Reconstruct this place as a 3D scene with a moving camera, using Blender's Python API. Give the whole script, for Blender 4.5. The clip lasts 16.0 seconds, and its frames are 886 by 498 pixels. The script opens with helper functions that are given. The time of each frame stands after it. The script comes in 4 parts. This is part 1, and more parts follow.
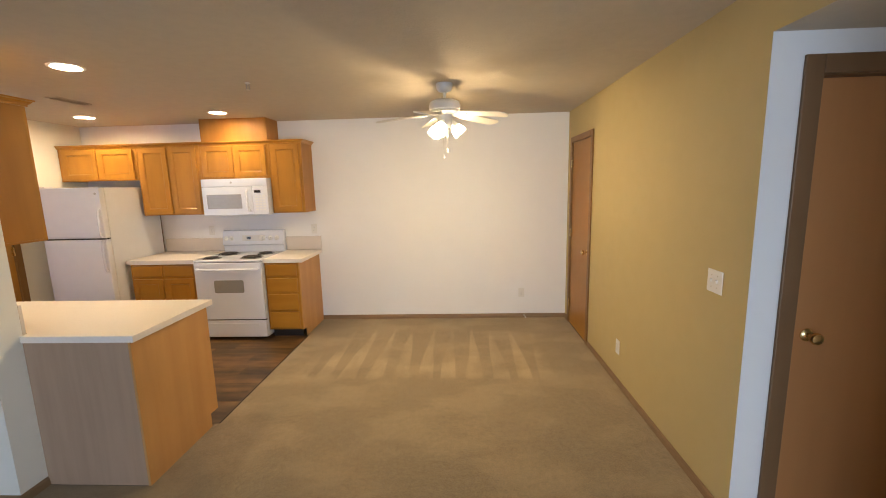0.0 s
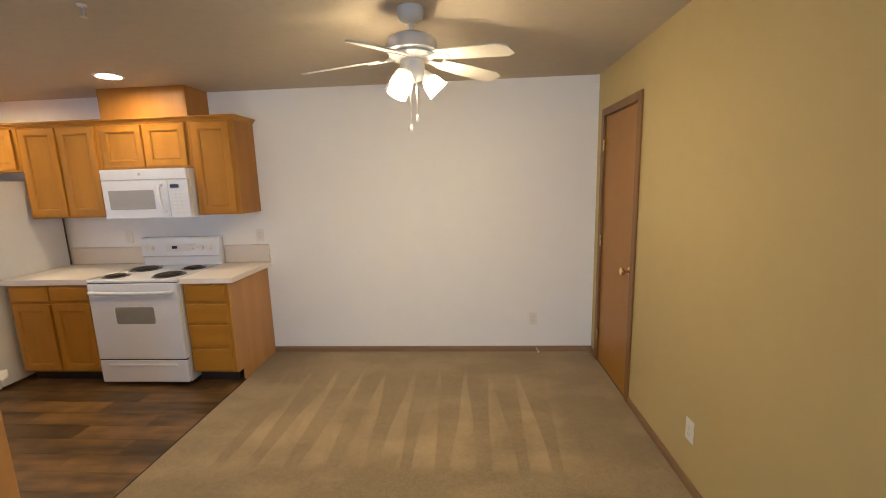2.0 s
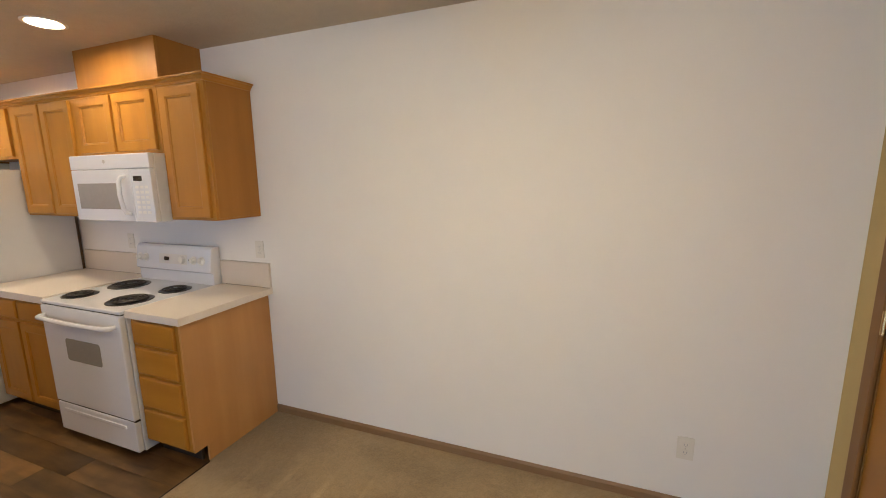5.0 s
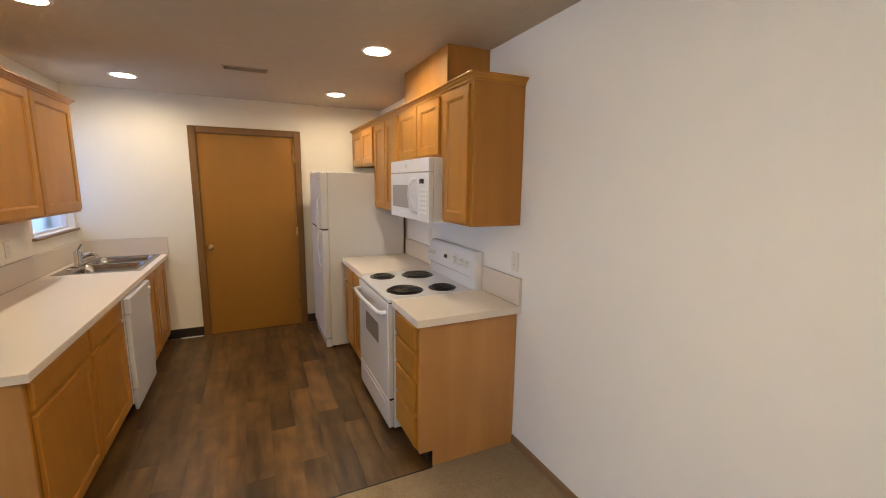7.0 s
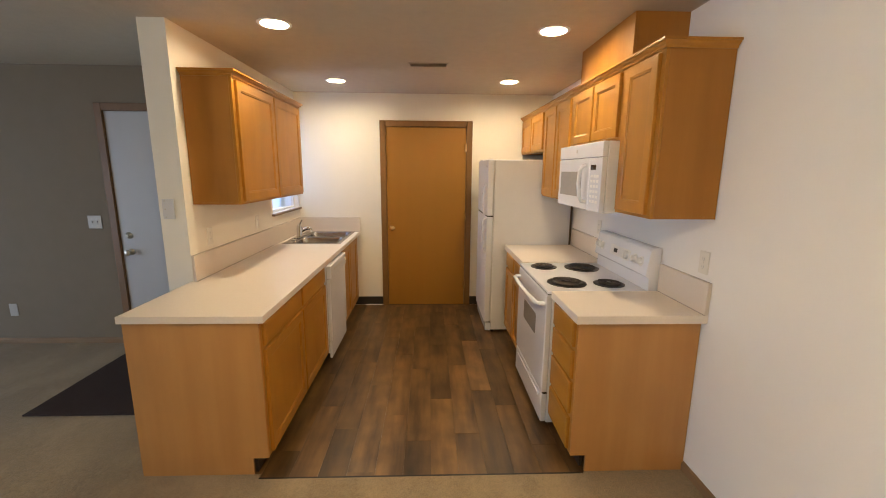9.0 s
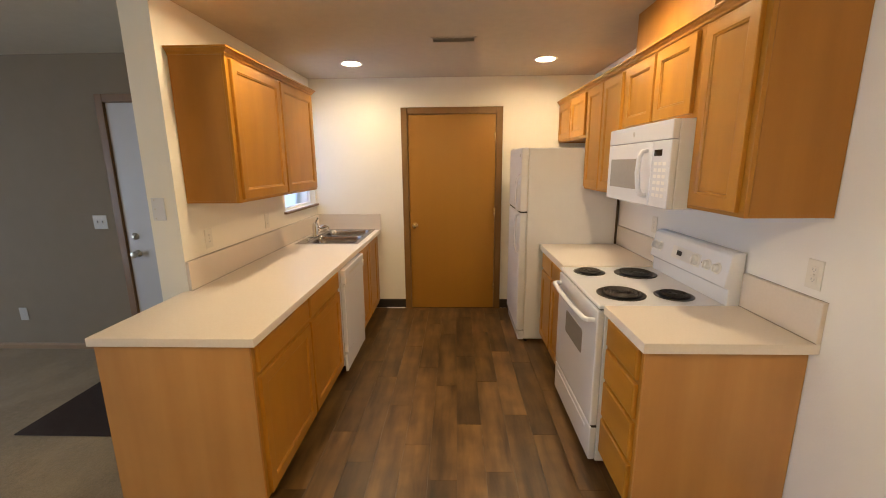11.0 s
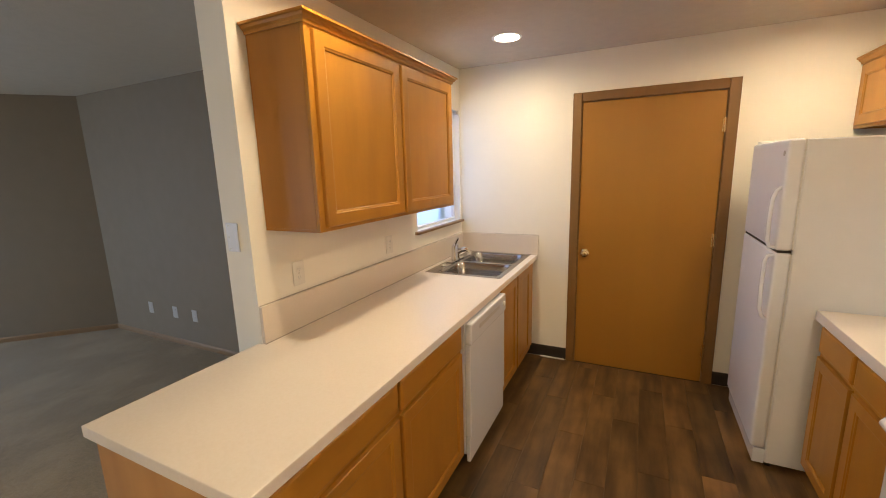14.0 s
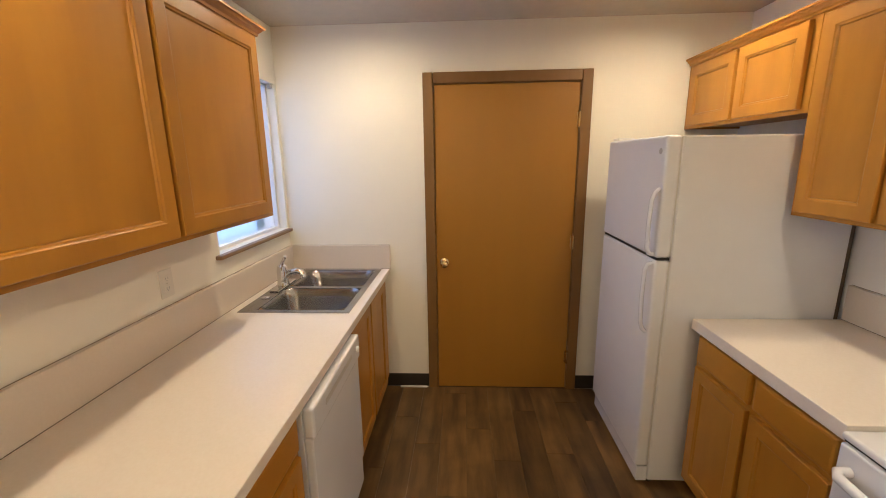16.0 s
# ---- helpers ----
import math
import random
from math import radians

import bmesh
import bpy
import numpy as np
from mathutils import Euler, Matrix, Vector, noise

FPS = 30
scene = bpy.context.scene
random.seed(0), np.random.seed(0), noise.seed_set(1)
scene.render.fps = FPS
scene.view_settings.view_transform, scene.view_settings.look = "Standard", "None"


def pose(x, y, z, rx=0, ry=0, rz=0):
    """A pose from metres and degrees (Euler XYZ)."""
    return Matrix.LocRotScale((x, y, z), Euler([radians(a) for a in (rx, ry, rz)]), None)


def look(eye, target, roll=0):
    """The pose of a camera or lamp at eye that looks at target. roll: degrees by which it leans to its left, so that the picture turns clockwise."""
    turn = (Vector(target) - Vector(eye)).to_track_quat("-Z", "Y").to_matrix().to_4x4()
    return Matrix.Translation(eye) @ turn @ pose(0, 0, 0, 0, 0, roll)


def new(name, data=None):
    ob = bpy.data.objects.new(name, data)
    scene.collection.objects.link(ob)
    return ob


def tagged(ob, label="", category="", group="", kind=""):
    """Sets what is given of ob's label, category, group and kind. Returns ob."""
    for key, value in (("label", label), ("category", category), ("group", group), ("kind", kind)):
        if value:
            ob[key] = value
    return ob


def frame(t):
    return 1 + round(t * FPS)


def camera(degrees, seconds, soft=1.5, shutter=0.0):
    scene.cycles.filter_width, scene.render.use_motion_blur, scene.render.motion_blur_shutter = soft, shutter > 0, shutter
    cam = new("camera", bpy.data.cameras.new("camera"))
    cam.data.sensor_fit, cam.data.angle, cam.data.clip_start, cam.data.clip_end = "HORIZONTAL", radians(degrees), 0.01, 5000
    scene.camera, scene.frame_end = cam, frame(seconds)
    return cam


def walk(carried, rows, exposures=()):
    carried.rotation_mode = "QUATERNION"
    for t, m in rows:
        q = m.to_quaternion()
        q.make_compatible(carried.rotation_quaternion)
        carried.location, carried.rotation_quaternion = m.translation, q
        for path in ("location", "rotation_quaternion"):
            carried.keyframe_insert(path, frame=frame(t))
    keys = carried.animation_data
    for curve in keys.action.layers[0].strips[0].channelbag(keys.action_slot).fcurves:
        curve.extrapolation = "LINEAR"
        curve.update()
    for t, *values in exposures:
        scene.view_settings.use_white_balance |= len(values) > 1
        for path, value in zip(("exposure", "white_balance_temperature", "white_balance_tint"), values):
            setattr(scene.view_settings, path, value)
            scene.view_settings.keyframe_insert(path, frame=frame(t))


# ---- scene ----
cam = camera(94.9, 16.0, soft=1.0)
PATH = [
    (0, (0.119, -0.058, 1.667), (0.026, 1.915, 1.354), -1.4),
    (0.5, (0.158, 0.187, 1.647), (0.053, 2.15, 1.277), -1.5),
    (1, (0.24, 0.517, 1.632), (0.086, 2.475, 1.256), -1.1),
    (1.5, (0.253, 0.845, 1.615), (0.08, 2.808, 1.271), -1.7),
    (2, (0.273, 1.191, 1.624), (0.139, 3.159, 1.29), -1.7),
    (2.5, (0.311, 1.509, 1.622), (0.143, 3.476, 1.301), -1.7),
    (3, (0.361, 1.791, 1.622), (0.094, 3.742, 1.275), -1.3),
    (3.2, (0.362, 1.887, 1.634), (0.056, 3.828, 1.263), -1.4),
    (5.5, (0.418, 3.077, 1.587), (-0.484, 4.835, 1.276), -0.2),
    (6, (0.352, 3.296, 1.56), (-0.816, 4.894, 1.274), 0.4),
    (6.5, (0.3, 3.396, 1.581), (-1.241, 4.638, 1.289), 0.5),
    (7, (0.299, 3.459, 1.625), (-1.49, 4.294, 1.309), 0.6),
    (7.5, (0.322, 3.505, 1.621), (-1.575, 4.051, 1.302), 1.1),
    (8, (0.342, 3.501, 1.608), (-1.603, 3.831, 1.278), 1.3),
    (8.5, (0.32, 3.474, 1.614), (-1.642, 3.631, 1.261), 0.9),
    (11, (-0.133, 3.482, 1.596), (-2.09, 3.418, 1.188), -0.5),
    (11.5, (-0.284, 3.53, 1.592), (-2.233, 3.351, 1.179), -0.8),
    (12, (-0.429, 3.514, 1.587), (-2.359, 3.221, 1.152), -0.8),
    (12.5, (-0.638, 3.457, 1.596), (-2.54, 3.002, 1.179), -1.6),
    (13, (-0.795, 3.419, 1.598), (-2.641, 2.76, 1.197), -2.3),
    (13.5, (-1.008, 3.434, 1.611), (-2.796, 2.62, 1.235), -2.1),
    (14, (-1.147, 3.413, 1.622), (-2.913, 2.553, 1.245), -1.6),
    (14.5, (-1.317, 3.315, 1.612), (-3.128, 2.562, 1.218), -1.1),
    (15, (-1.48, 3.209, 1.622), (-3.361, 2.676, 1.2), -1.0),
    (15.5, (-1.66, 3.2, 1.632), (-3.581, 2.853, 1.196), -1.1),
    (16, (-1.805, 3.168, 1.636), (-3.756, 3.067, 1.208), -0.8),
]
EXPOSURE = [(0, 0.31, 6450, 10), (0.6, 0.23, 6350, 10), (1.5, 0.04, 6120, 10), (2.0, -0.06, 6050, 10), (3.0, -0.16, 6000, 10), (5.5, -0.08, 5900, 10), (7.0, -0.14, 5850, 10),
            (8.5, 0.05, 6150, 10), (11.0, 0.08, 6600, 10), (12.5, 0.12, 6600, 10), (14.0, 0.10, 6200, 10), (15.5, -0.02, 6000, 10), (16.0, -0.08, 5950, 10)]
walk(cam, [(t, look(eye, target, roll)) for t, eye, target, roll in PATH], EXPOSURE)

# ---- world and daylight ----
world = bpy.data.worlds.new("world")
scene.world = world
world.use_nodes = True
wn = world.node_tree
sky = wn.nodes.new("ShaderNodeTexSky")
sky.sky_type, sky.sun_disc = "NISHITA", False
sky.sun_elevation, sky.sun_rotation = radians(35), radians(20)
wn.links.new(sky.outputs[0], wn.nodes["Background"].inputs[0])
wn.nodes["Background"].inputs[1].default_value = 0.13

sun = new("sun", bpy.data.lights.new("sun", "SUN"))
sun.data.energy, sun.data.angle, sun.data.color = 2.0, radians(0.6), (1, 0.95, 0.88)
sun.matrix_world = look((0, 0, 20), (3, -14, 8))

LAMP_WARM = (1.0, 0.77, 0.47)
DOWN_POWER = 325.0      # radiance of the recessed lamps
FAN_POWER = 6.0       # radiance of the fan's glass shades
DAY_POWER = 90.0       # watts through the patio door
SINK_POWER = 3.6       # watts through the sink window
BULB_POWER = 890.0     # radiance of the bulbs inside the shades


def window_light(name, m, w, h, power, colour=(0.62, 0.768, 1.0)):
    lamp = new(name, bpy.data.lights.new(name, "AREA"))
    lamp.data.shape, lamp.data.size, lamp.data.size_y = "RECTANGLE", w, h
    lamp.data.energy, lamp.data.color = power, colour
    lamp.matrix_world = m
    return lamp


# ---- the plan ----
CEIL = 2.46
WEST, EAST = -4.52, 1.385          # kitchen end wall, dining wall
NORTH = 4.875                      # range wall
SPLIT_N, SPLIT_S = 1.968, 1.81     # the two faces of the wall behind the sink
SPLIT_END = -2.295
FAR = -3.43                        # entry wall of the living room
SOUTH = -3.4
TH = 0.14
window_light("patio_daylight", look((0.0, SOUTH - 0.02, 1.05), (0.0, 5, -0.6)), 2.3, 2.0, DAY_POWER)

window_light("sink_window_daylight", look((-4.095, SPLIT_S - 0.02, 1.66), (-4.0, 5, 1.3)), 0.79, 0.96, SINK_POWER, (0.40, 0.57, 1.0))


# ---- materials ----
def mat(name, colour, rough=0.5, metal=0.0, grain=0.0, scale=20.0, stretch=(1, 1, 1), dark=None, bump=0.0, bump_scale=200.0,
        stain=0.0, stain_scale=1.5, spec=0.5, coat=0.0, vary=0.0):
    """A procedural surface: fine grain between two tones, large faint stains, relief, and a shift for each piece."""
    m = bpy.data.materials.new(name)
    m.use_nodes = True
    nt = m.node_tree
    p = nt.nodes["Principled BSDF"]
    p.inputs["Roughness"].default_value, p.inputs["Metallic"].default_value = rough, metal
    p.inputs["Specular IOR Level"].default_value = spec
    p.inputs["Coat Weight"].default_value, p.inputs["Coat Roughness"].default_value = coat, 0.25
    tc = nt.nodes.new("ShaderNodeTexCoord")
    mp = nt.nodes.new("ShaderNodeMapping")
    mp.inputs["Scale"].default_value = stretch
    info = nt.nodes.new("ShaderNodeObjectInfo")
    shift = nt.nodes.new("ShaderNodeVectorMath")
    shift.operation = "SCALE"
    shift.inputs[0].default_value = (7.0, 13.0, 5.0)
    nt.links.new(info.outputs["Random"], shift.inputs["Scale"])
    add = nt.nodes.new("ShaderNodeVectorMath")
    nt.links.new(tc.outputs["Object"], add.inputs[0])
    nt.links.new(shift.outputs[0], add.inputs[1])
    nt.links.new(add.outputs[0], mp.inputs[0])

    def noise_tex(s, detail, vec):
        n = nt.nodes.new("ShaderNodeTexNoise")
        n.inputs["Scale"].default_value, n.inputs["Detail"].default_value = s, detail
        nt.links.new(vec, n.inputs["Vector"])
        return n.outputs[0]

    def mix(fac, a, b, kind="MIX"):
        x = nt.nodes.new("ShaderNodeMix")
        x.data_type, x.blend_type = "RGBA", kind
        for sock, v in ((x.inputs[0], fac), (x.inputs[6], a), (x.inputs[7], b)):
            if hasattr(v, "links"):
                nt.links.new(v, sock)
            else:
                sock.default_value = v if isinstance(v, float) else (*v, 1)
        return x.outputs[2]

    def ramp(v, lo, hi):
        r = nt.nodes.new("ShaderNodeMapRange")
        r.inputs[1].default_value, r.inputs[2].default_value = lo, hi
        nt.links.new(v, r.inputs[0])
        return r.outputs[0]

    dark = dark or tuple(c * 0.6 for c in colour)
    col = mix(0.0, colour, dark)
    if grain:
        g = noise_tex(scale, 5, mp.outputs[0])
        r = ramp(g, 0.35, 0.7)
        k = nt.nodes.new("ShaderNodeMath")
        k.operation = "MULTIPLY"
        k.inputs[1].default_value = grain
        nt.links.new(r, k.inputs[0])
        col = mix(k.outputs[0], colour, dark)
    if stain:
        g = noise_tex(stain_scale, 4, add.outputs[0])
        r = ramp(g, 0.4, 0.75)
        k = nt.nodes.new("ShaderNodeMath")
        k.operation = "MULTIPLY"
        k.inputs[1].default_value = stain
        nt.links.new(r, k.inputs[0])
        col = mix(k.outputs[0], col, tuple(c * 0.55 for c in dark))
    if vary:
        r = nt.nodes.new("ShaderNodeMapRange")
        r.inputs[3].default_value, r.inputs[4].default_value = 1 - vary, 1 + vary
        nt.links.new(info.outputs["Random"], r.inputs[0])
        hsv = nt.nodes.new("ShaderNodeHueSaturation")
        nt.links.new(r.outputs[0], hsv.inputs["Value"])
        nt.links.new(col, hsv.inputs["Color"])
        col = hsv.outputs[0]
    nt.links.new(col, p.inputs["Base Color"])
    if rough > 0.12 and not metal:
        g = noise_tex(9.0, 3, add.outputs[0])
        r = nt.nodes.new("ShaderNodeMapRange")
        r.inputs[3].default_value, r.inputs[4].default_value = rough * 0.85, min(1, rough * 1.15)
        nt.links.new(g, r.inputs[0])
        nt.links.new(r.outputs[0], p.inputs["Roughness"])
    if bump:
        g = noise_tex(bump_scale, 3, mp.outputs[0] if bump_scale < 60 else tc.outputs["Object"])
        b = nt.nodes.new("ShaderNodeBump")
        b.inputs["Strength"].default_value, b.inputs["Distance"].default_value = bump, 0.004
        nt.links.new(g, b.inputs["Height"])
        nt.links.new(b.outputs[0], p.inputs["Normal"])
    return m


def glow(name, colour, strength):
    m = bpy.data.materials.new(name)
    m.use_nodes = True
    p = m.node_tree.nodes["Principled BSDF"]
    p.inputs["Base Color"].default_value = (0.8, 0.8, 0.8, 1)
    p.inputs["Emission Color"].default_value = (*colour, 1)
    p.inputs["Emission Strength"].default_value = strength
    return m


def clear_glass(name, rough=0.02):
    m = bpy.data.materials.new(name)
    m.use_nodes = True
    p = m.node_tree.nodes["Principled BSDF"]
    p.inputs["Base Color"].default_value = (0.96, 0.98, 1, 1)
    p.inputs["Transmission Weight"].default_value, p.inputs["Roughness"].default_value = 1.0, rough
    p.inputs["IOR"].default_value = 1.05
    return m


MAPLE, MAPLE_D = (0.45, 0.205, 0.022), (0.33, 0.134, 0.013)
M_WHITE_WALL = mat("white_wall_paint", (0.85, 0.835, 0.805), 0.75, grain=0.03, scale=6, bump=0.14, bump_scale=110, stain=0.015, stain_scale=0.9)
M_CREAM_WALL = mat("cream_wall_paint", (0.85, 0.82, 0.735), 0.75, grain=0.03, scale=6, bump=0.14, bump_scale=110, stain=0.015, stain_scale=0.9)
M_TAN_WALL = mat("tan_wall_paint", (0.510, 0.410, 0.198), 0.7, grain=0.05, scale=6, bump=0.12, bump_scale=160, stain=0.03)
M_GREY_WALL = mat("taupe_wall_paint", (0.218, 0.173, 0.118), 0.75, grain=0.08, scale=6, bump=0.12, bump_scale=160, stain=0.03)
M_WHITE_TRIM = mat("white_primer_paint", (0.76, 0.75, 0.74), 0.5, grain=0.05, scale=9, bump=0.08)
# off-white ceiling; its dimness and warm lamp tint are put into this colour
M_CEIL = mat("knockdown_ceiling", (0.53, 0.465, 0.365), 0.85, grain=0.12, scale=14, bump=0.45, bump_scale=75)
M_MAPLE_V = mat("maple_upright_grain", MAPLE, 0.36, grain=0.5, scale=2.4, stretch=(4.5, 4.5, 0.8), dark=MAPLE_D, bump=0.03, bump_scale=40, stain=0.12, stain_scale=4.0, vary=0.05, coat=0.1, spec=0.4)
M_MAPLE_H = mat("maple_level_grain", MAPLE, 0.36, grain=0.5, scale=2.4, stretch=(0.8, 4.5, 4.5), dark=MAPLE_D, bump=0.03, bump_scale=40, stain=0.12, stain_scale=4.0, vary=0.05, coat=0.1, spec=0.4)
M_MAPLE_END = mat("maple_end_panel", (0.57, 0.300, 0.100), 0.45, grain=0.6, scale=2.2, stretch=(5, 5, 0.5), dark=(0.47, 0.225, 0.066), bump=0.03, bump_scale=40, stain=0.2, stain_scale=2.6, vary=0.03)
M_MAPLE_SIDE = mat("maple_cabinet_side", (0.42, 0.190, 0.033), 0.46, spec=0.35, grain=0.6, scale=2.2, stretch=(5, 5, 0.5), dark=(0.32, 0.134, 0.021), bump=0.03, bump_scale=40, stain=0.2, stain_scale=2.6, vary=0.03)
M_DOOR = mat("stained_flush_door", (0.34, 0.155, 0.016), 0.4, grain=0.2, scale=1.6, stretch=(6, 6, 0.5), dark=(0.27, 0.118, 0.012), bump=0.04, bump_scale=40, stain=0.05)
M_CASING = mat("brown_wood_casing", (0.21, 0.106, 0.028), 0.45, grain=0.4, scale=3, stretch=(6, 6, 1), dark=(0.16, 0.077, 0.020), bump=0.05, bump_scale=40)
M_CASING_DARK = mat("dark_brown_wood_casing", (0.205, 0.112, 0.050), 0.45, grain=0.4, scale=3, stretch=(6, 6, 1), dark=(0.15, 0.080, 0.036), bump=0.04, bump_scale=40)
M_BASE = mat("brown_baseboard", (0.26, 0.16, 0.078), 0.5, grain=0.4, scale=4, stretch=(1, 1, 6), dark=(0.17, 0.10, 0.05), bump=0.05, bump_scale=40)
M_BACK_PANEL = mat("grey_peninsula_laminate", (0.40, 0.275, 0.190), 0.5, grain=0.6, scale=3, stretch=(9, 9, 0.6), dark=(0.32, 0.215, 0.148), bump=0.04, bump_scale=40)
M_COUNTER = mat("cream_laminate", (0.82, 0.757, 0.700), 0.36, grain=0.16, scale=90, dark=(0.66, 0.58, 0.47), stain=0.02, bump=0.02)
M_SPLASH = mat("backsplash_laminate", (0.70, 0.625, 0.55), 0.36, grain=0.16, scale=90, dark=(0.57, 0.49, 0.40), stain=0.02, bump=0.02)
M_SEAM = mat("dark_seam", (0.10, 0.075, 0.05), 0.7)
M_CAULK = mat("brown_caulk", (0.17, 0.13, 0.09), 0.6)
# white appliance enamels; the blue cast of daylight is tinted into both colours
M_ENAMEL = mat("white_enamel", (0.775, 0.80, 0.875), 0.22, coat=0.3, grain=0.03, scale=6)
M_ENAMEL_TEX = mat("pebbled_white_enamel", (0.765, 0.785, 0.85), 0.30, grain=0.05, scale=10, bump=0.12, bump_scale=420)
M_PLASTIC = mat("white_plastic", (0.78, 0.775, 0.76), 0.35, grain=0.03, scale=10)
M_PLATE = mat("off_white_plate_plastic", (0.76, 0.735, 0.67), 0.4, grain=0.03, scale=10)
# darker copy of the plate plastic: the living room's weak light in the colour
M_PLATE_DIM = mat("dimmed_plate_plastic", (0.47, 0.445, 0.41), 0.45, grain=0.05, scale=10)
M_GREY_GLASS = mat("grey_oven_glass", (0.30, 0.29, 0.28), 0.18, grain=0.1, scale=30)
M_MW_GLASS = mat("microwave_window_glass", (0.36, 0.35, 0.35), 0.14, grain=0.1, scale=40)
M_LEGEND = mat("grey_print", (0.45, 0.45, 0.46), 0.5)
M_PALE = mat("pale_grey_print", (0.68, 0.68, 0.69), 0.4)
M_BLACK = mat("black_enamel", (0.016, 0.015, 0.014), 0.3, grain=0.3, scale=20)
M_COIL = mat("burner_coil", (0.035, 0.03, 0.028), 0.5, grain=0.5, scale=40)
M_FRIDGE_BACK = mat("dark_brown_board", (0.13, 0.095, 0.07), 0.7, grain=0.3, scale=20)
M_HALL_DOOR = mat("reddish_flush_door", (0.54, 0.250, 0.092), 0.36, grain=0.25, scale=1.6, stretch=(6, 6, 0.5), dark=(0.39, 0.170, 0.060), stain=0.06)
M_DARK = mat("dark_gap", (0.02, 0.017, 0.015), 0.7)
M_KICK = mat("black_vinyl_base", (0.03, 0.022, 0.017), 0.45, grain=0.3, scale=10)
M_STEEL = mat("brushed_stainless", (0.36, 0.35, 0.34), 0.24, metal=1.0, grain=0.3, scale=4, stretch=(1, 30, 30), dark=(0.29, 0.28, 0.27))
M_CHROME = mat("chrome", (0.75, 0.74, 0.72), 0.1, metal=1.0)
M_BRASS = mat("polished_brass", (0.82, 0.62, 0.31), 0.27, metal=1.0)
M_NICKEL = mat("satin_metal", (0.6, 0.57, 0.5), 0.3, metal=1.0)
M_FAN = mat("white_fan_enamel", (0.72, 0.70, 0.66), 0.35, grain=0.03, scale=10)
M_BLADE = mat("white_fan_blade", (0.74, 0.70, 0.62), 0.45, grain=0.15, scale=5, stretch=(1, 12, 12))
M_MAT = mat("dark_brown_rug", (0.045, 0.027, 0.023), 0.95, grain=0.6, scale=120, bump=0.6, bump_scale=300)
M_STEEL_DOOR = mat("white_entry_door", (0.50, 0.49, 0.50), 0.4, grain=0.04, scale=8)
M_VINYL_FRAME = mat("white_vinyl_frame", (0.78, 0.78, 0.78), 0.35)
M_GLASS = clear_glass("window_glass")
M_OBSCURE = clear_glass("obscure_window_glass", 1.0)
M_DOWN = glow("recessed_lamp_glow", LAMP_WARM, DOWN_POWER)
M_SHADE = glow("lit_frosted_glass", (1.0, 0.83, 0.58), FAN_POWER)
st = M_SHADE.node_tree
clear, blend = st.nodes.new("ShaderNodeBsdfTransparent"), st.nodes.new("ShaderNodeMixShader")
blend.inputs[0].default_value = 0.5
st.links.new(st.nodes["Principled BSDF"].outputs[0], blend.inputs[1])
st.links.new(clear.outputs[0], blend.inputs[2])
st.links.new(blend.outputs[0], st.nodes["Material Output"].inputs[0])
M_BULB = glow("lit_bulb", (1.0, 0.745, 0.415), BULB_POWER)
M_DISPLAY = mat("black_display", (0.012, 0.012, 0.013), 0.15)
M_GROUND = mat("outdoor_ground", (0.10, 0.12, 0.06), 0.95, grain=0.6, scale=3, bump=0.3, bump_scale=30)


def plank_material():
    m = mat("dark_vinyl_plank", (0.192, 0.105, 0.036), 0.36, grain=1.0, scale=1.9, stretch=(1.0, 6.5, 4), dark=(0.043, 0.023, 0.0095),
            bump=0.12, bump_scale=30, stain=0.5, stain_scale=5.5, vary=0.30)
    return m


M_PLANK = plank_material()


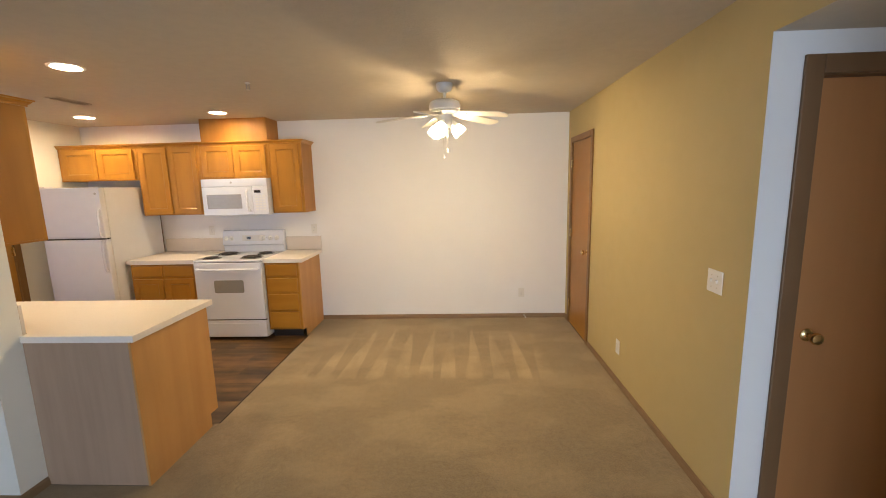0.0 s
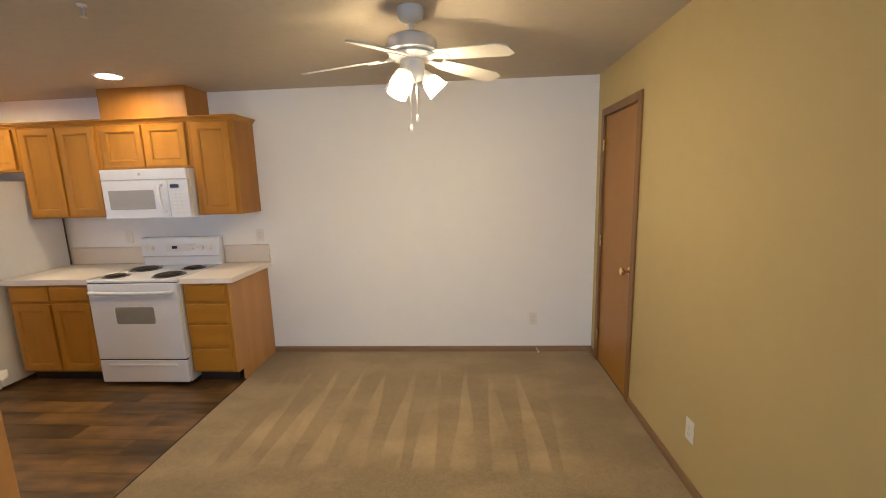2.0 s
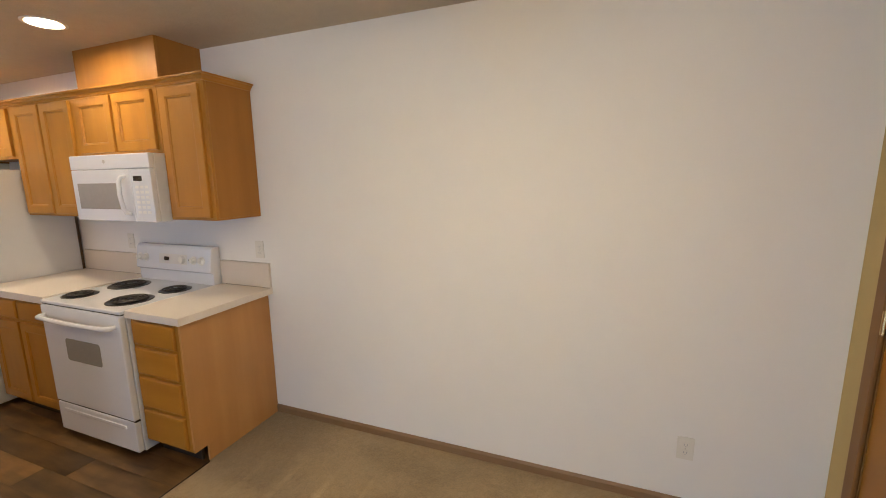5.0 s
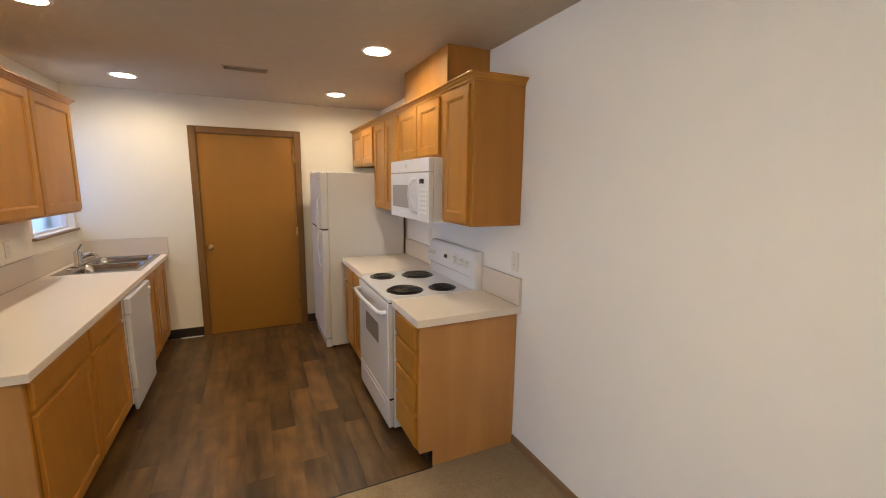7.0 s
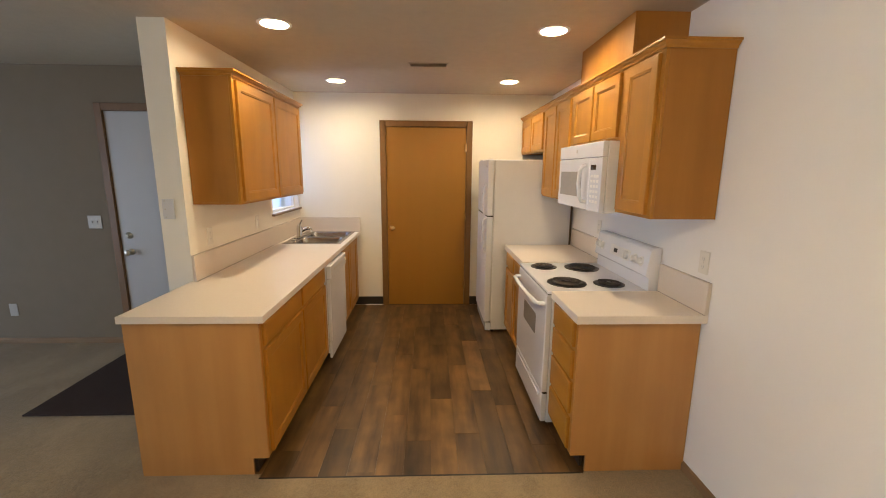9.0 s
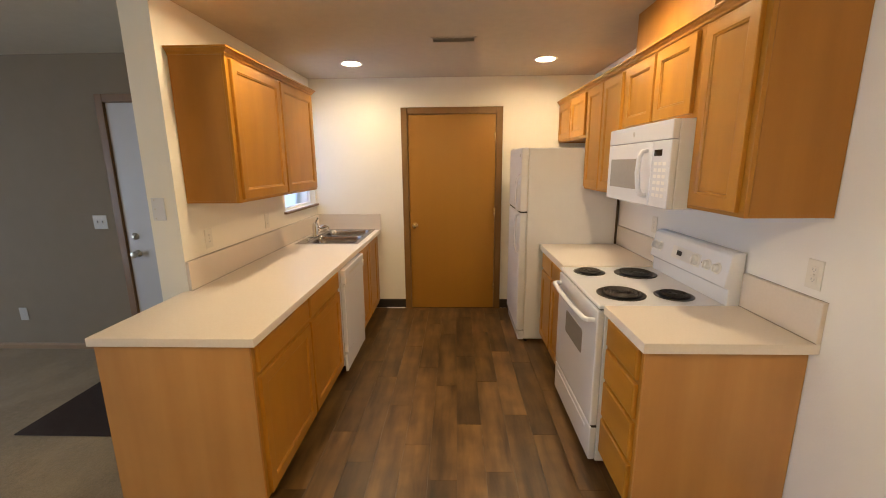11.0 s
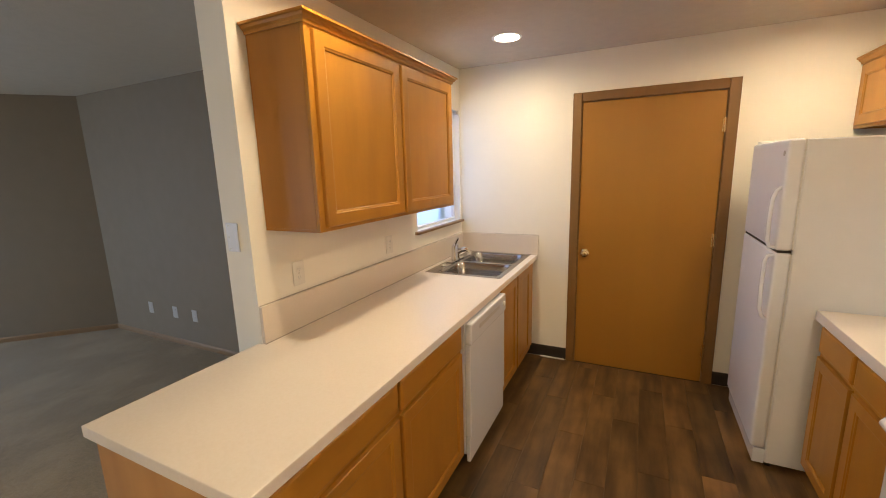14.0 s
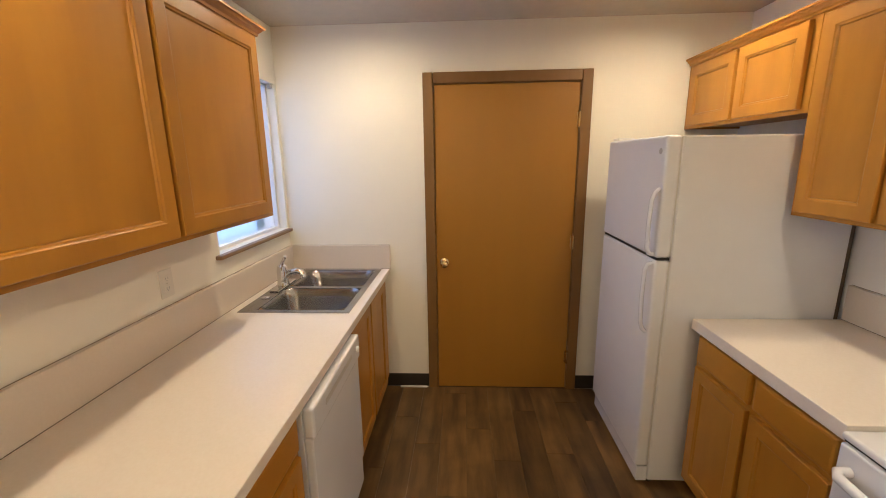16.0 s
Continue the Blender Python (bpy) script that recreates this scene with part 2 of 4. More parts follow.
def carpet_material():
    """Beige cut pile, with the streaks that a vacuum cleaner leaves in the dining corner."""
    m = bpy.data.materials.new("beige_cut_pile_carpet")
    m.use_nodes = True
    nt = m.node_tree
    p = nt.nodes["Principled BSDF"]
    p.inputs["Roughness"].default_value, p.inputs["Specular IOR Level"].default_value = 0.95, 0.15
    p.inputs["Sheen Weight"].default_value = 0.25
    tc = nt.nodes.new("ShaderNodeTexCoord")
    pos = tc.outputs["Object"]

    def node(kind, **kw):
        n = nt.nodes.new(kind)
        for k, v in kw.items():
            n.inputs[k].default_value = v
        return n

    def math_node(op, a, b):
        n = nt.nodes.new("ShaderNodeMath")
        n.operation = op
        for i, v in enumerate((a, b)):
            if isinstance(v, (int, float)):
                n.inputs[i].default_value = v
            else:
                nt.links.new(v, n.inputs[i])
        return n.outputs[0]

    def tex(scale, detail, stretch=(1, 1, 1)):
        mp = node("ShaderNodeMapping", Scale=stretch)
        nt.links.new(pos, mp.inputs[0])
        n = node("ShaderNodeTexNoise", Scale=scale, Detail=detail)
        nt.links.new(mp.outputs[0], n.inputs["Vector"])
        return n.outputs[0]

    def span(v, a, b, c=0.0, d=1.0):
        r = nt.nodes.new("ShaderNodeMapRange")
        r.interpolation_type = "SMOOTHSTEP"
        for i, x in ((1, a), (2, b), (3, c), (4, d)):
            r.inputs[i].default_value = x
        nt.links.new(v, r.inputs[0])
        return r.outputs[0]

    xyz = nt.nodes.new("ShaderNodeSeparateXYZ")
    nt.links.new(pos, xyz.inputs[0])
    x, y = xyz.outputs[0], xyz.outputs[1]
    # wedges: strokes narrow towards the range wall
    wob = math_node("MULTIPLY", math_node("SUBTRACT", tex(2.3, 2, (1, 0.22, 1)), 0.5), 0.16)
    patchy = span(tex(3.1, 2, (1, 0.45, 1)), 0.36, 0.58, 0.2, 1.0)
    ph = math_node("SUBTRACT", math_node("MULTIPLY", math_node("ADD", x, wob), 28.56), 4.284)
    saw = math_node("SINE", ph, 0.0)
    edge = span(y, 3.0, 4.7, -0.6, 1.1)
    stroke = span(math_node("SUBTRACT", saw, edge), -0.12, 0.2)
    inside = math_node("MULTIPLY", span(y, 3.2, 3.3), span(x, -1.5, -1.1))
    inside = math_node("MULTIPLY", inside, span(x, 0.7, 0.95, 1.0, 0.15))
    strokes = math_node("MULTIPLY", math_node("MULTIPLY", stroke, inside), patchy)
    blot = span(tex(1.7, 4, (1, 1.6, 1)), 0.42, 0.62)
    value = math_node("ADD", math_node("MULTIPLY", strokes, 0.30), math_node("MULTIPLY", blot, 0.19))
    fuzz = math_node("MULTIPLY", math_node("SUBTRACT", tex(160, 3), 0.5), 0.8)
    mid = math_node("MULTIPLY", math_node("SUBTRACT", tex(28, 3), 0.5), 0.3)
    total = math_node("ADD", math_node("ADD", value, fuzz), math_node("ADD", mid, 0.82))
    mul = nt.nodes.new("ShaderNodeVectorMath")
    mul.operation = "SCALE"
    mul.inputs[0].default_value = (0.338, 0.258, 0.155)
    nt.links.new(total, mul.inputs["Scale"])
    nt.links.new(mul.outputs[0], p.inputs["Base Color"])
    b = node("ShaderNodeBump", Strength=0.7, Distance=0.006)
    nt.links.new(math_node("ADD", tex(220, 3), math_node("MULTIPLY", tex(45, 2), 0.7)), b.inputs["Height"])
    nt.links.new(b.outputs[0], p.inputs["Normal"])
    return m


M_CARPET = carpet_material()


# ---- building helpers ----
def box(bm, x0, x1, y0, y1, z0, z1, bevel=0.0, seg=2):
    """Adds a box to bm, its edges rounded by bevel."""
    x0, x1 = sorted((x0, x1))
    y0, y1 = sorted((y0, y1))
    z0, z1 = sorted((z0, z1))
    v = bmesh.ops.create_cube(bm, size=1.0)["verts"]
    for q in v:
        q.co = Vector(((x0 + x1) / 2 + q.co.x * (x1 - x0), (y0 + y1) / 2 + q.co.y * (y1 - y0), (z0 + z1) / 2 + q.co.z * (z1 - z0)))
    if bevel:
        bmesh.ops.bevel(bm, geom=list({e for q in v for e in q.link_edges}), offset=bevel, segments=seg, affect="EDGES", profile=0.5)
    return bm


def boxed(*spans, bevel=0.0, seg=2):
    bm = bmesh.new()
    for s in spans:
        box(bm, *s, bevel=bevel, seg=seg)
    return bm


def turned(profile, m=None, n=28, cap=True):
    """A shape turned about z from (radius, height) pairs."""
    bm = bmesh.new()
    rings = []
    for r, z in profile:
        rings.append([bm.verts.new((r * math.cos(2 * math.pi * i / n), r * math.sin(2 * math.pi * i / n), z)) for i in range(n)])
    for a, b in zip(rings, rings[1:]):
        for i in range(n):
            bm.faces.new((a[i], a[(i + 1) % n], b[(i + 1) % n], b[i]))
    if cap:
        bm.faces.new(list(reversed(rings[0])))
        bm.faces.new(rings[-1])
    if m:
        bmesh.ops.transform(bm, matrix=m, verts=bm.verts)
    bmesh.ops.recalc_face_normals(bm, faces=bm.faces)
    return bm


def rods(bm, path, r, n=10):
    """A round bar along a path of points."""
    pts = [Vector(q) for q in path]
    rings = []
    for i, q in enumerate(pts):
        d = (pts[min(i + 1, len(pts) - 1)] - pts[max(i - 1, 0)]).normalized()
        u = d.orthogonal().normalized() if i == 0 else (rings_u - d * rings_u.dot(d)).normalized()
        rings_u = u
        w = d.cross(u)
        rings.append([bm.verts.new(q + r * (math.cos(2 * math.pi * k / n) * u + math.sin(2 * math.pi * k / n) * w)) for k in range(n)])
    for a, b in zip(rings, rings[1:]):
        for k in range(n):
            bm.faces.new((a[k], a[(k + 1) % n], b[(k + 1) % n], b[k]))
    bm.faces.new(list(reversed(rings[0])))
    bm.faces.new(rings[-1])
    return bm


def framed(x0, x1, z0, z1, loops):
    """Nested rectangles in the xz plane, (inset, y) from outside in; the last one is closed."""
    bm = bmesh.new()
    rings = []
    for inset, y in loops:
        rings.append([bm.verts.new(c) for c in ((x0 + inset, y, z0 + inset), (x1 - inset, y, z0 + inset), (x1 - inset, y, z1 - inset), (x0 + inset, y, z1 - inset))])
    for a, b in zip(rings, rings[1:]):
        for i in range(4):
            bm.faces.new((a[i], a[(i + 1) % 4], b[(i + 1) % 4], b[i]))
    bm.faces.new(list(reversed(rings[0])))
    bm.faces.new(rings[-1])
    bmesh.ops.recalc_face_normals(bm, faces=bm.faces)
    return bm


def mesh_of(name, bm, material, smooth=False):
    me = bpy.data.meshes.new(name)
    bm.to_mesh(me)
    bm.free()
    me.materials.append(material)
    if smooth:
        for f in me.polygons:
            f.use_smooth = True
        me.set_sharp_from_angle(angle=radians(40))
    return me


def part(name, bm, material, parent, label="", smooth=False):
    ob = new(name, mesh_of(name, bm, material, smooth))
    ob.parent = parent
    if label:
        tagged(ob, label)
    return ob


def thing(name, m, label, category, group="", kind=""):
    ob = new(name)
    ob.empty_display_size = 0.1
    ob.matrix_world = m
    return tagged(ob, label, category, group, kind)


def built(name, bm, material, label, category, kind="structure", smooth=False):
    return tagged(new(name, mesh_of(name, bm, material, smooth)), label, category, "", kind)


def wall_with_holes(axis, at0, at1, s0, s1, z0, z1, holes):
    """A wall slab between at0 and at1 on its axis ('x' or 'y'), from s0 to s1 along the other, with holes (a, b, low, high)."""
    bm = bmesh.new()

    def piece(a, b, lo, hi):
        if b - a > 1e-4 and hi - lo > 1e-4:
            box(bm, *((at0, at1, a, b) if axis == "x" else (a, b, at0, at1)), lo, hi)
    s = s0
    for a, b, lo, hi in sorted(holes):
        piece(s, a, z0, z1)
        piece(a, b, z0, lo)
        piece(a, b, hi, z1)
        s = b
    piece(s, s1, z0, z1)
    bmesh.ops.remove_doubles(bm, verts=bm.verts, dist=1e-5)
    return bm


def slab(spans, z0, z1):
    """One flat slab that covers all the rectangles (x0, x1, y0, y1), with eased edges."""
    xs = sorted({v for s in spans for v in s[:2]})
    ys = sorted({v for s in spans for v in s[2:]})
    bm = bmesh.new()
    grid = {}

    def vert(x, y):
        if (x, y) not in grid:
            grid[x, y] = bm.verts.new((x, y, z1))
        return grid[x, y]
    for xa, xb in zip(xs, xs[1:]):
        for ya, yb in zip(ys, ys[1:]):
            cx, cy = (xa + xb) / 2, (ya + yb) / 2
            if any(s[0] < cx < s[1] and s[2] < cy < s[3] for s in spans):
                bm.faces.new((vert(xa, ya), vert(xb, ya), vert(xb, yb), vert(xa, yb)))
    low = bmesh.ops.extrude_face_region(bm, geom=bm.faces[:])
    for v in low["geom"]:
        if isinstance(v, bmesh.types.BMVert):
            v.co.z = z0
    bmesh.ops.recalc_face_normals(bm, faces=bm.faces)
    bmesh.ops.dissolve_limit(bm, angle_limit=0.01, verts=bm.verts, edges=bm.edges)
    sharp = [e for e in bm.edges if len(e.link_faces) == 2 and e.calc_face_angle() > 0.5 and all(v.co.z > z1 - 1e-4 for v in e.verts)]
    bmesh.ops.bevel(bm, geom=sharp, offset=0.003, segments=2, affect="EDGES", profile=0.5)
    return bm


# ---- the shell ----
KD = (2.968, 3.912, 2.115)          # kitchen door opening: y0, y1, top
DD = (4.005, 4.69, 2.10)            # dining closet door
CD = (1.578, 2.36, 2.08)            # hall door: x0, x1, top
HALL_S, HALL_N, HALL_C = 0.55, 1.752, 2.243   # the hall that opens in the tan wall
HALL_E = 3.3
ED = (0.69, 1.61, 2.105)            # entry door
SW = (-4.49, -3.70, 1.195, 2.12)    # sink window: x0, x1, z0, z1
PW = (-1.15, 1.15, 0.03, 2.05)      # patio door

built("wall_north", boxed((WEST - TH, EAST + TH, NORTH, NORTH + TH, 0, CEIL)), M_WHITE_WALL, "plain white painted drywall behind the range", "wall")
built("wall_east", wall_with_holes("x", EAST, EAST + TH, SOUTH - TH, NORTH, 0, CEIL, [(DD[0], DD[1], 0, DD[2]), (HALL_S, HALL_N, 0, HALL_C)]),
      M_TAN_WALL, "tan painted drywall with a closet door and a hall opening", "wall")
built("wall_west", wall_with_holes("x", WEST - TH, WEST, SPLIT_S, NORTH, 0, CEIL, [(KD[0], KD[1], 0, KD[2])]),
      M_CREAM_WALL, "cream white kitchen end wall around a door", "wall")
built("wall_sink", wall_with_holes("y", SPLIT_S, SPLIT_N, WEST, SPLIT_END, 0, CEIL, [SW]), M_CREAM_WALL,
      "cream white wall behind the sink with a small window", "wall")
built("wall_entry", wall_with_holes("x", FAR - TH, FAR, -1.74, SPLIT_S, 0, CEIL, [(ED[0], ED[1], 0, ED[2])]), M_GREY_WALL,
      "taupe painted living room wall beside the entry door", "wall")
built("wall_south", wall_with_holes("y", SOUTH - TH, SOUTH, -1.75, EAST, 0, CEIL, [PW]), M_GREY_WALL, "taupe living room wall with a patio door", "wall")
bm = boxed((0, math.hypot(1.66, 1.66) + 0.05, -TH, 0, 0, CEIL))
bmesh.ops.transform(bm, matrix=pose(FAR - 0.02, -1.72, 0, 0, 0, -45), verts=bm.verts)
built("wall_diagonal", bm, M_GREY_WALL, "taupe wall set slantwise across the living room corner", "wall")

LAMPS = ((-2.365, 2.56), (-3.90, 2.575), (-2.395, 4.235), (-3.85, 4.243))     # recessed lamps
LAMP_R, LAMP_SQ = 0.080, 0.15
xs = sorted({WEST - TH, FAR - TH, EAST + TH, *(x + k for x, _ in LAMPS for k in (-LAMP_SQ, LAMP_SQ))})
ys = sorted({SOUTH - TH, SPLIT_S, NORTH + TH, *(y + k for _, y in LAMPS for k in (-LAMP_SQ, LAMP_SQ))})
bm = bmesh.new()
for xa, xb in zip(xs, xs[1:]):
    for ya, yb in zip(ys, ys[1:]):
        cx, cy = (xa + xb) / 2, (ya + yb) / 2
        if not (cy < SPLIT_S and cx < FAR - TH) and not any(abs(cx - x) < LAMP_SQ and abs(cy - y) < LAMP_SQ for x, y in LAMPS):
            box(bm, xa, xb, ya, yb, CEIL, CEIL + 0.1)
bmesh.ops.remove_doubles(bm, verts=bm.verts, dist=1e-5)
for x, y in LAMPS:                   # a square of ceiling with a round hole about each lamp
    rings = []
    for square, z in ((True, CEIL), (False, CEIL), (False, CEIL + 0.012), (True, CEIL + 0.012)):
        ring = []
        for i in range(32):
            c_, s_ = math.cos(math.pi * i / 16), math.sin(math.pi * i / 16)
            q = LAMP_SQ / max(abs(c_), abs(s_)) if square else LAMP_R
            ring.append(bm.verts.new((x + q * c_, y + q * s_, z)))
        rings.append(ring)
    for ra, rb in zip(rings, rings[1:]):
        for i in range(32):
            bm.faces.new((ra[i], ra[(i + 1) % 32], rb[(i + 1) % 32], rb[i]))
bmesh.ops.recalc_face_normals(bm, faces=bm.faces)
built("ceiling", bm, M_CEIL, "off-white ceiling, coloured dim and tan, with a knockdown texture", "ceiling")

VX = -1.645                          # where vinyl meets carpet
bm = slab([(VX, EAST, SPLIT_S, NORTH), (FAR, EAST, SOUTH, SPLIT_S), (SPLIT_END, VX, SPLIT_S, 1.955), (-1.6805, VX, 1.955, 2.57), (-1.6605, VX, 4.32, NORTH)], -0.1, 0.004)
built("floor_carpet", bm, M_CARPET, "beige cut pile carpet with vacuum streaks", "carpet")
floor_kitchen = built("floor_kitchen", boxed((WEST, VX - 0.001, 1.962, NORTH, -0.1, -0.006)), M_SEAM, "dark brown wood-look vinyl plank floor", "floor")
built("ground", boxed((-60, 60, -60, 60, -0.3, -0.2)), M_GROUND, "plain dull ground outside the apartment", "ground")
# strip where the vinyl ends
built("trim_floor_edge", boxed((VX - 0.012, VX + 0.004, 2.57, 4.30, -0.02, 0.003), bevel=0.002), M_DARK, "thin dark edge strip between vinyl and carpet", "floor trim")


def skirting(name, a, b, h=0.052, d=0.012, material=None, label="brown wooden baseboard along the wall"):
    """A baseboard from a to b, standing off to the left of that way."""
    ax, ay, bx, by = *a, *b
    n = math.hypot(bx - ax, by - ay)
    bm = bmesh.new()
    prof = [(0, 0), (d, 0), (d, h * 0.75), (d * 0.55, h * 0.93), (d * 0.3, h), (0, h)]
    r0 = [bm.verts.new((0, y, z)) for y, z in prof]
    r1 = [bm.verts.new((n, y, z)) for y, z in prof]
    k = len(prof)
    for i in range(k):
        bm.faces.new((r0[i], r0[(i + 1) % k], r1[(i + 1) % k], r1[i]))
    bm.faces.new(list(reversed(r0)))
    bm.faces.new(r1)
    bmesh.ops.recalc_face_normals(bm, faces=bm.faces)
    bmesh.ops.transform(bm, matrix=pose(ax, ay, 0.004, 0, 0, math.degrees(math.atan2(by - ay, bx - ax))), verts=bm.verts)
    return built(name, bm, material or M_BASE, label, "baseboard")


skirting("baseboard_north", (EAST, NORTH), (-1.66, NORTH))
skirting("baseboard_east", (EAST, HALL_N), (EAST, DD[0] - 0.05))
skirting("baseboard_east_corner", (EAST, DD[1] + 0.05), (EAST, NORTH - 0.012))
skirting("baseboard_east_living", (EAST, SOUTH), (EAST, HALL_S))
skirting("baseboard_entry", (FAR, ED[0] - 0.055), (FAR, -1.74))
skirting("baseboard_entry_corner", (FAR, SPLIT_S), (FAR, ED[1] + 0.055))
skirting("baseboard_diagonal", (FAR, -1.735), (-1.76, -3.395))
skirting("baseboard_sink_wall", (SPLIT_END, SPLIT_S), (FAR, SPLIT_S))
skirting("baseboard_wall_end", (SPLIT_END, 1.955), (SPLIT_END, SPLIT_S - 0.012))
skirting("baseboard_kitchen", (WEST, KD[0] - 0.056), (WEST, 2.56), h=0.1, d=0.005, material=M_KICK, label="black vinyl cove base along the kitchen wall")
skirting("baseboard_kitchen_corner", (WEST, NORTH), (WEST, KD[1] + 0.056), h=0.1, d=0.005, material=M_KICK, label="black vinyl cove base behind the refrigerator")

# a short thin white strip on the floor against the vinyl base
built("trim_base_strip", boxed((WEST + 0.006, WEST + 0.016, 2.70, 2.90, -0.002, 0.010), bevel=0.002), M_WHITE_TRIM, "short white strip at the foot of the vinyl base", "trim")
# the hall beside the path, with its lower ceiling
built("wall_hall_north", wall_with_holes("y", HALL_N, HALL_N + TH, EAST + TH, HALL_E, 0, CEIL, [(CD[0], CD[1], 0, CD[2])]), M_WHITE_WALL, "white hall wall around a brown door", "wall")
built("wall_hall_return", boxed((EAST + 0.001, EAST + TH, HALL_N - 0.003, HALL_N - 0.0005, 0, HALL_C)), M_WHITE_WALL, "white return of the hall wall at the corner", "wall")
built("wall_hall_south", boxed((EAST + TH, HALL_E, HALL_S - TH, HALL_S, 0, CEIL)), M_WHITE_WALL, "plain white hall wall", "wall")
built("wall_hall_east", boxed((HALL_E, HALL_E + TH, HALL_S - TH, HALL_N + TH, 0, CEIL)), M_WHITE_WALL, "plain white wall at the end of the hall", "wall")
built("ceiling_hall", boxed((EAST + 0.002, HALL_E, HALL_S, HALL_N - 0.0035, HALL_C - 0.001, CEIL)), M_CEIL, "lowered off-white hall ceiling, coloured dim and tan", "ceiling")
built("floor_hall", boxed((EAST, HALL_E, HALL_S, HALL_N, -0.1, 0.004)), M_CARPET, "beige cut pile carpet in the hall", "carpet")


def knob(parent, at, m, material, label):
    """A round door knob on its rose; m turns z into the way it points."""
    prof = [(0.031, 0), (0.031, 0.004), (0.026, 0.009), (0.012, 0.014), (0.011, 0.032), (0.017, 0.038), (0.026, 0.046), (0.028, 0.055), (0.024, 0.064), (0.012, 0.069)]
    return part("knob", turned(prof, Matrix.Translation(at) @ m, 24), material, parent, label, True)


def slab_door(name, m, w, h, casing, leaf_mat, knob_u, knob_z, hinge_u, label, recess=0.003, leaf_z=0.003, knob_mat=None, knob_label="polished brass knob", wall=TH, wood=None):
    """A flush door in its casing. Local x runs along the wall, y into it, the opening from 0 to w."""
    d = thing(name, m, label, "door", kind="structure")
    c = casing
    wood = wood or M_CASING
    for nm, s in (("casing_side", (-c, 0.010, -0.016, -0.001, 0, h + c)), ("casing_side", (w - 0.010, w + c, -0.016, -0.001, 0, h + c)),
                  ("casing_head", (0.0105, w - 0.0105, -0.016, -0.001, h - 0.010, h + c))):
        part(nm, boxed(s, bevel=0.004), wood, d)
    part("jamb", boxed((-0.004, 0.014, 0.0, wall, 0, h + 0.004), (w - 0.014, w + 0.004, 0.0, wall, 0, h + 0.004), (0.014, w - 0.014, 0.0, wall, h - 0.014, h + 0.004)), wood, d)
    part("stop", boxed((0.014, 0.026, recess + 0.042, recess + 0.056, 0, h - 0.014), (w - 0.026, w - 0.014, recess + 0.042, recess + 0.056, 0, h - 0.014)), wood, d)
    leaf = part("leaf", boxed((0.0155, w - 0.0155, recess, recess + 0.04, leaf_z, h - 0.0155), bevel=0.002), leaf_mat, d)
    knob(leaf, (knob_u, recess, knob_z), pose(0, 0, 0, 90), knob_mat or M_BRASS, knob_label)
    part("strike", boxed((0.0135 if knob_u < w / 2 else w - 0.018, 0.018 if knob_u < w / 2 else w - 0.0135, recess - 0.002, recess + 0.02, knob_z - 0.03, knob_z + 0.03)), M_BRASS, leaf)
    for z in (0.25, h / 2 + 0.03, h - 0.24):
        bm = turned([(0.007, z - 0.045), (0.007, z + 0.045)], Matrix.Translation((hinge_u, recess - 0.014 if recess < 0.02 else recess - 0.006, 0)), 10)
        box(bm, hinge_u - 0.014, hinge_u + 0.014, recess - 0.003, recess - 0.0005, z - 0.045, z + 0.045)
        part("hinge", bm, M_BRASS, leaf, "brass hinge")
    return d


# doors: kitchen end wall, closet in the dining corner, closet beside the path, entry
slab_door("door_1", pose(WEST, KD[0], 0.0, 0, 0, 90), KD[1] - KD[0], KD[2], 0.055, M_DOOR, 0.068, 0.945, KD[1] - KD[0] - 0.015,
          "closed flush wooden door at the end of the kitchen")
slab_door("door_2", pose(EAST, DD[1], 0.004, 0, 0, -90), DD[1] - DD[0], DD[2], 0.05, M_DOOR, DD[1] - DD[0] - 0.052, 0.95, 0.014,
          "closed flush wooden closet door in the tan wall")
slab_door("door_3", pose(CD[0], HALL_N - 0.003, 0.004), CD[1] - CD[0], CD[2], 0.064, M_HALL_DOOR, 0.118, 0.94, CD[1] - CD[0] - 0.015,
          "closed brown wooden door in the white hall wall", recess=0.05, wood=M_CASING_DARK)
entry = slab_door("door_4", pose(FAR, ED[0], 0.004, 0, 0, 90), ED[1] - ED[0], ED[2], 0.05, M_STEEL_DOOR, 0.09, 0.87, ED[1] - ED[0] - 0.015,
                  "closed white entry door with brown wooden casing", knob_mat=M_NICKEL, knob_label="satin metal knob", wood=M_CASING_DARK)
part("deadbolt", turned([(0.03, 0), (0.03, 0.006), (0.024, 0.014), (0.012, 0.018), (0.011, 0.03)], pose(0.09, 0.003, 1.02, 90), 24), M_NICKEL, entry, "round satin metal deadbolt", True)
# closets and outside behind the doors are closed by the leaves; unseen dark boards are added to keep the gaps dark
built("trim_closet_backing", boxed((EAST + TH + 0.002, EAST + TH + 0.02, 3.85, 4.8, -0.12, 2.3), (EAST + 0.001, EAST + TH + 0.002, 3.9, 4.8, -0.12, 0.001)), M_DARK, "unseen dark boards added behind the closet door to block light", "closet")
built("trim_hall_backing", boxed((1.5, 2.5, HALL_N + TH + 0.002, HALL_N + TH + 0.02, -0.12, 2.3)), M_DARK, "unseen dark board added behind the hall door to block light", "closet")
built("trim_kitchen_backing", boxed((WEST - TH - 0.02, WEST - TH - 0.002, 2.8, 4.1, -0.12, 2.3), (WEST - TH - 0.002, WEST - 0.001, 2.9, 4.0, -0.12, -0.002)), M_DARK, "unseen dark boards added behind the kitchen door to block light", "closet")

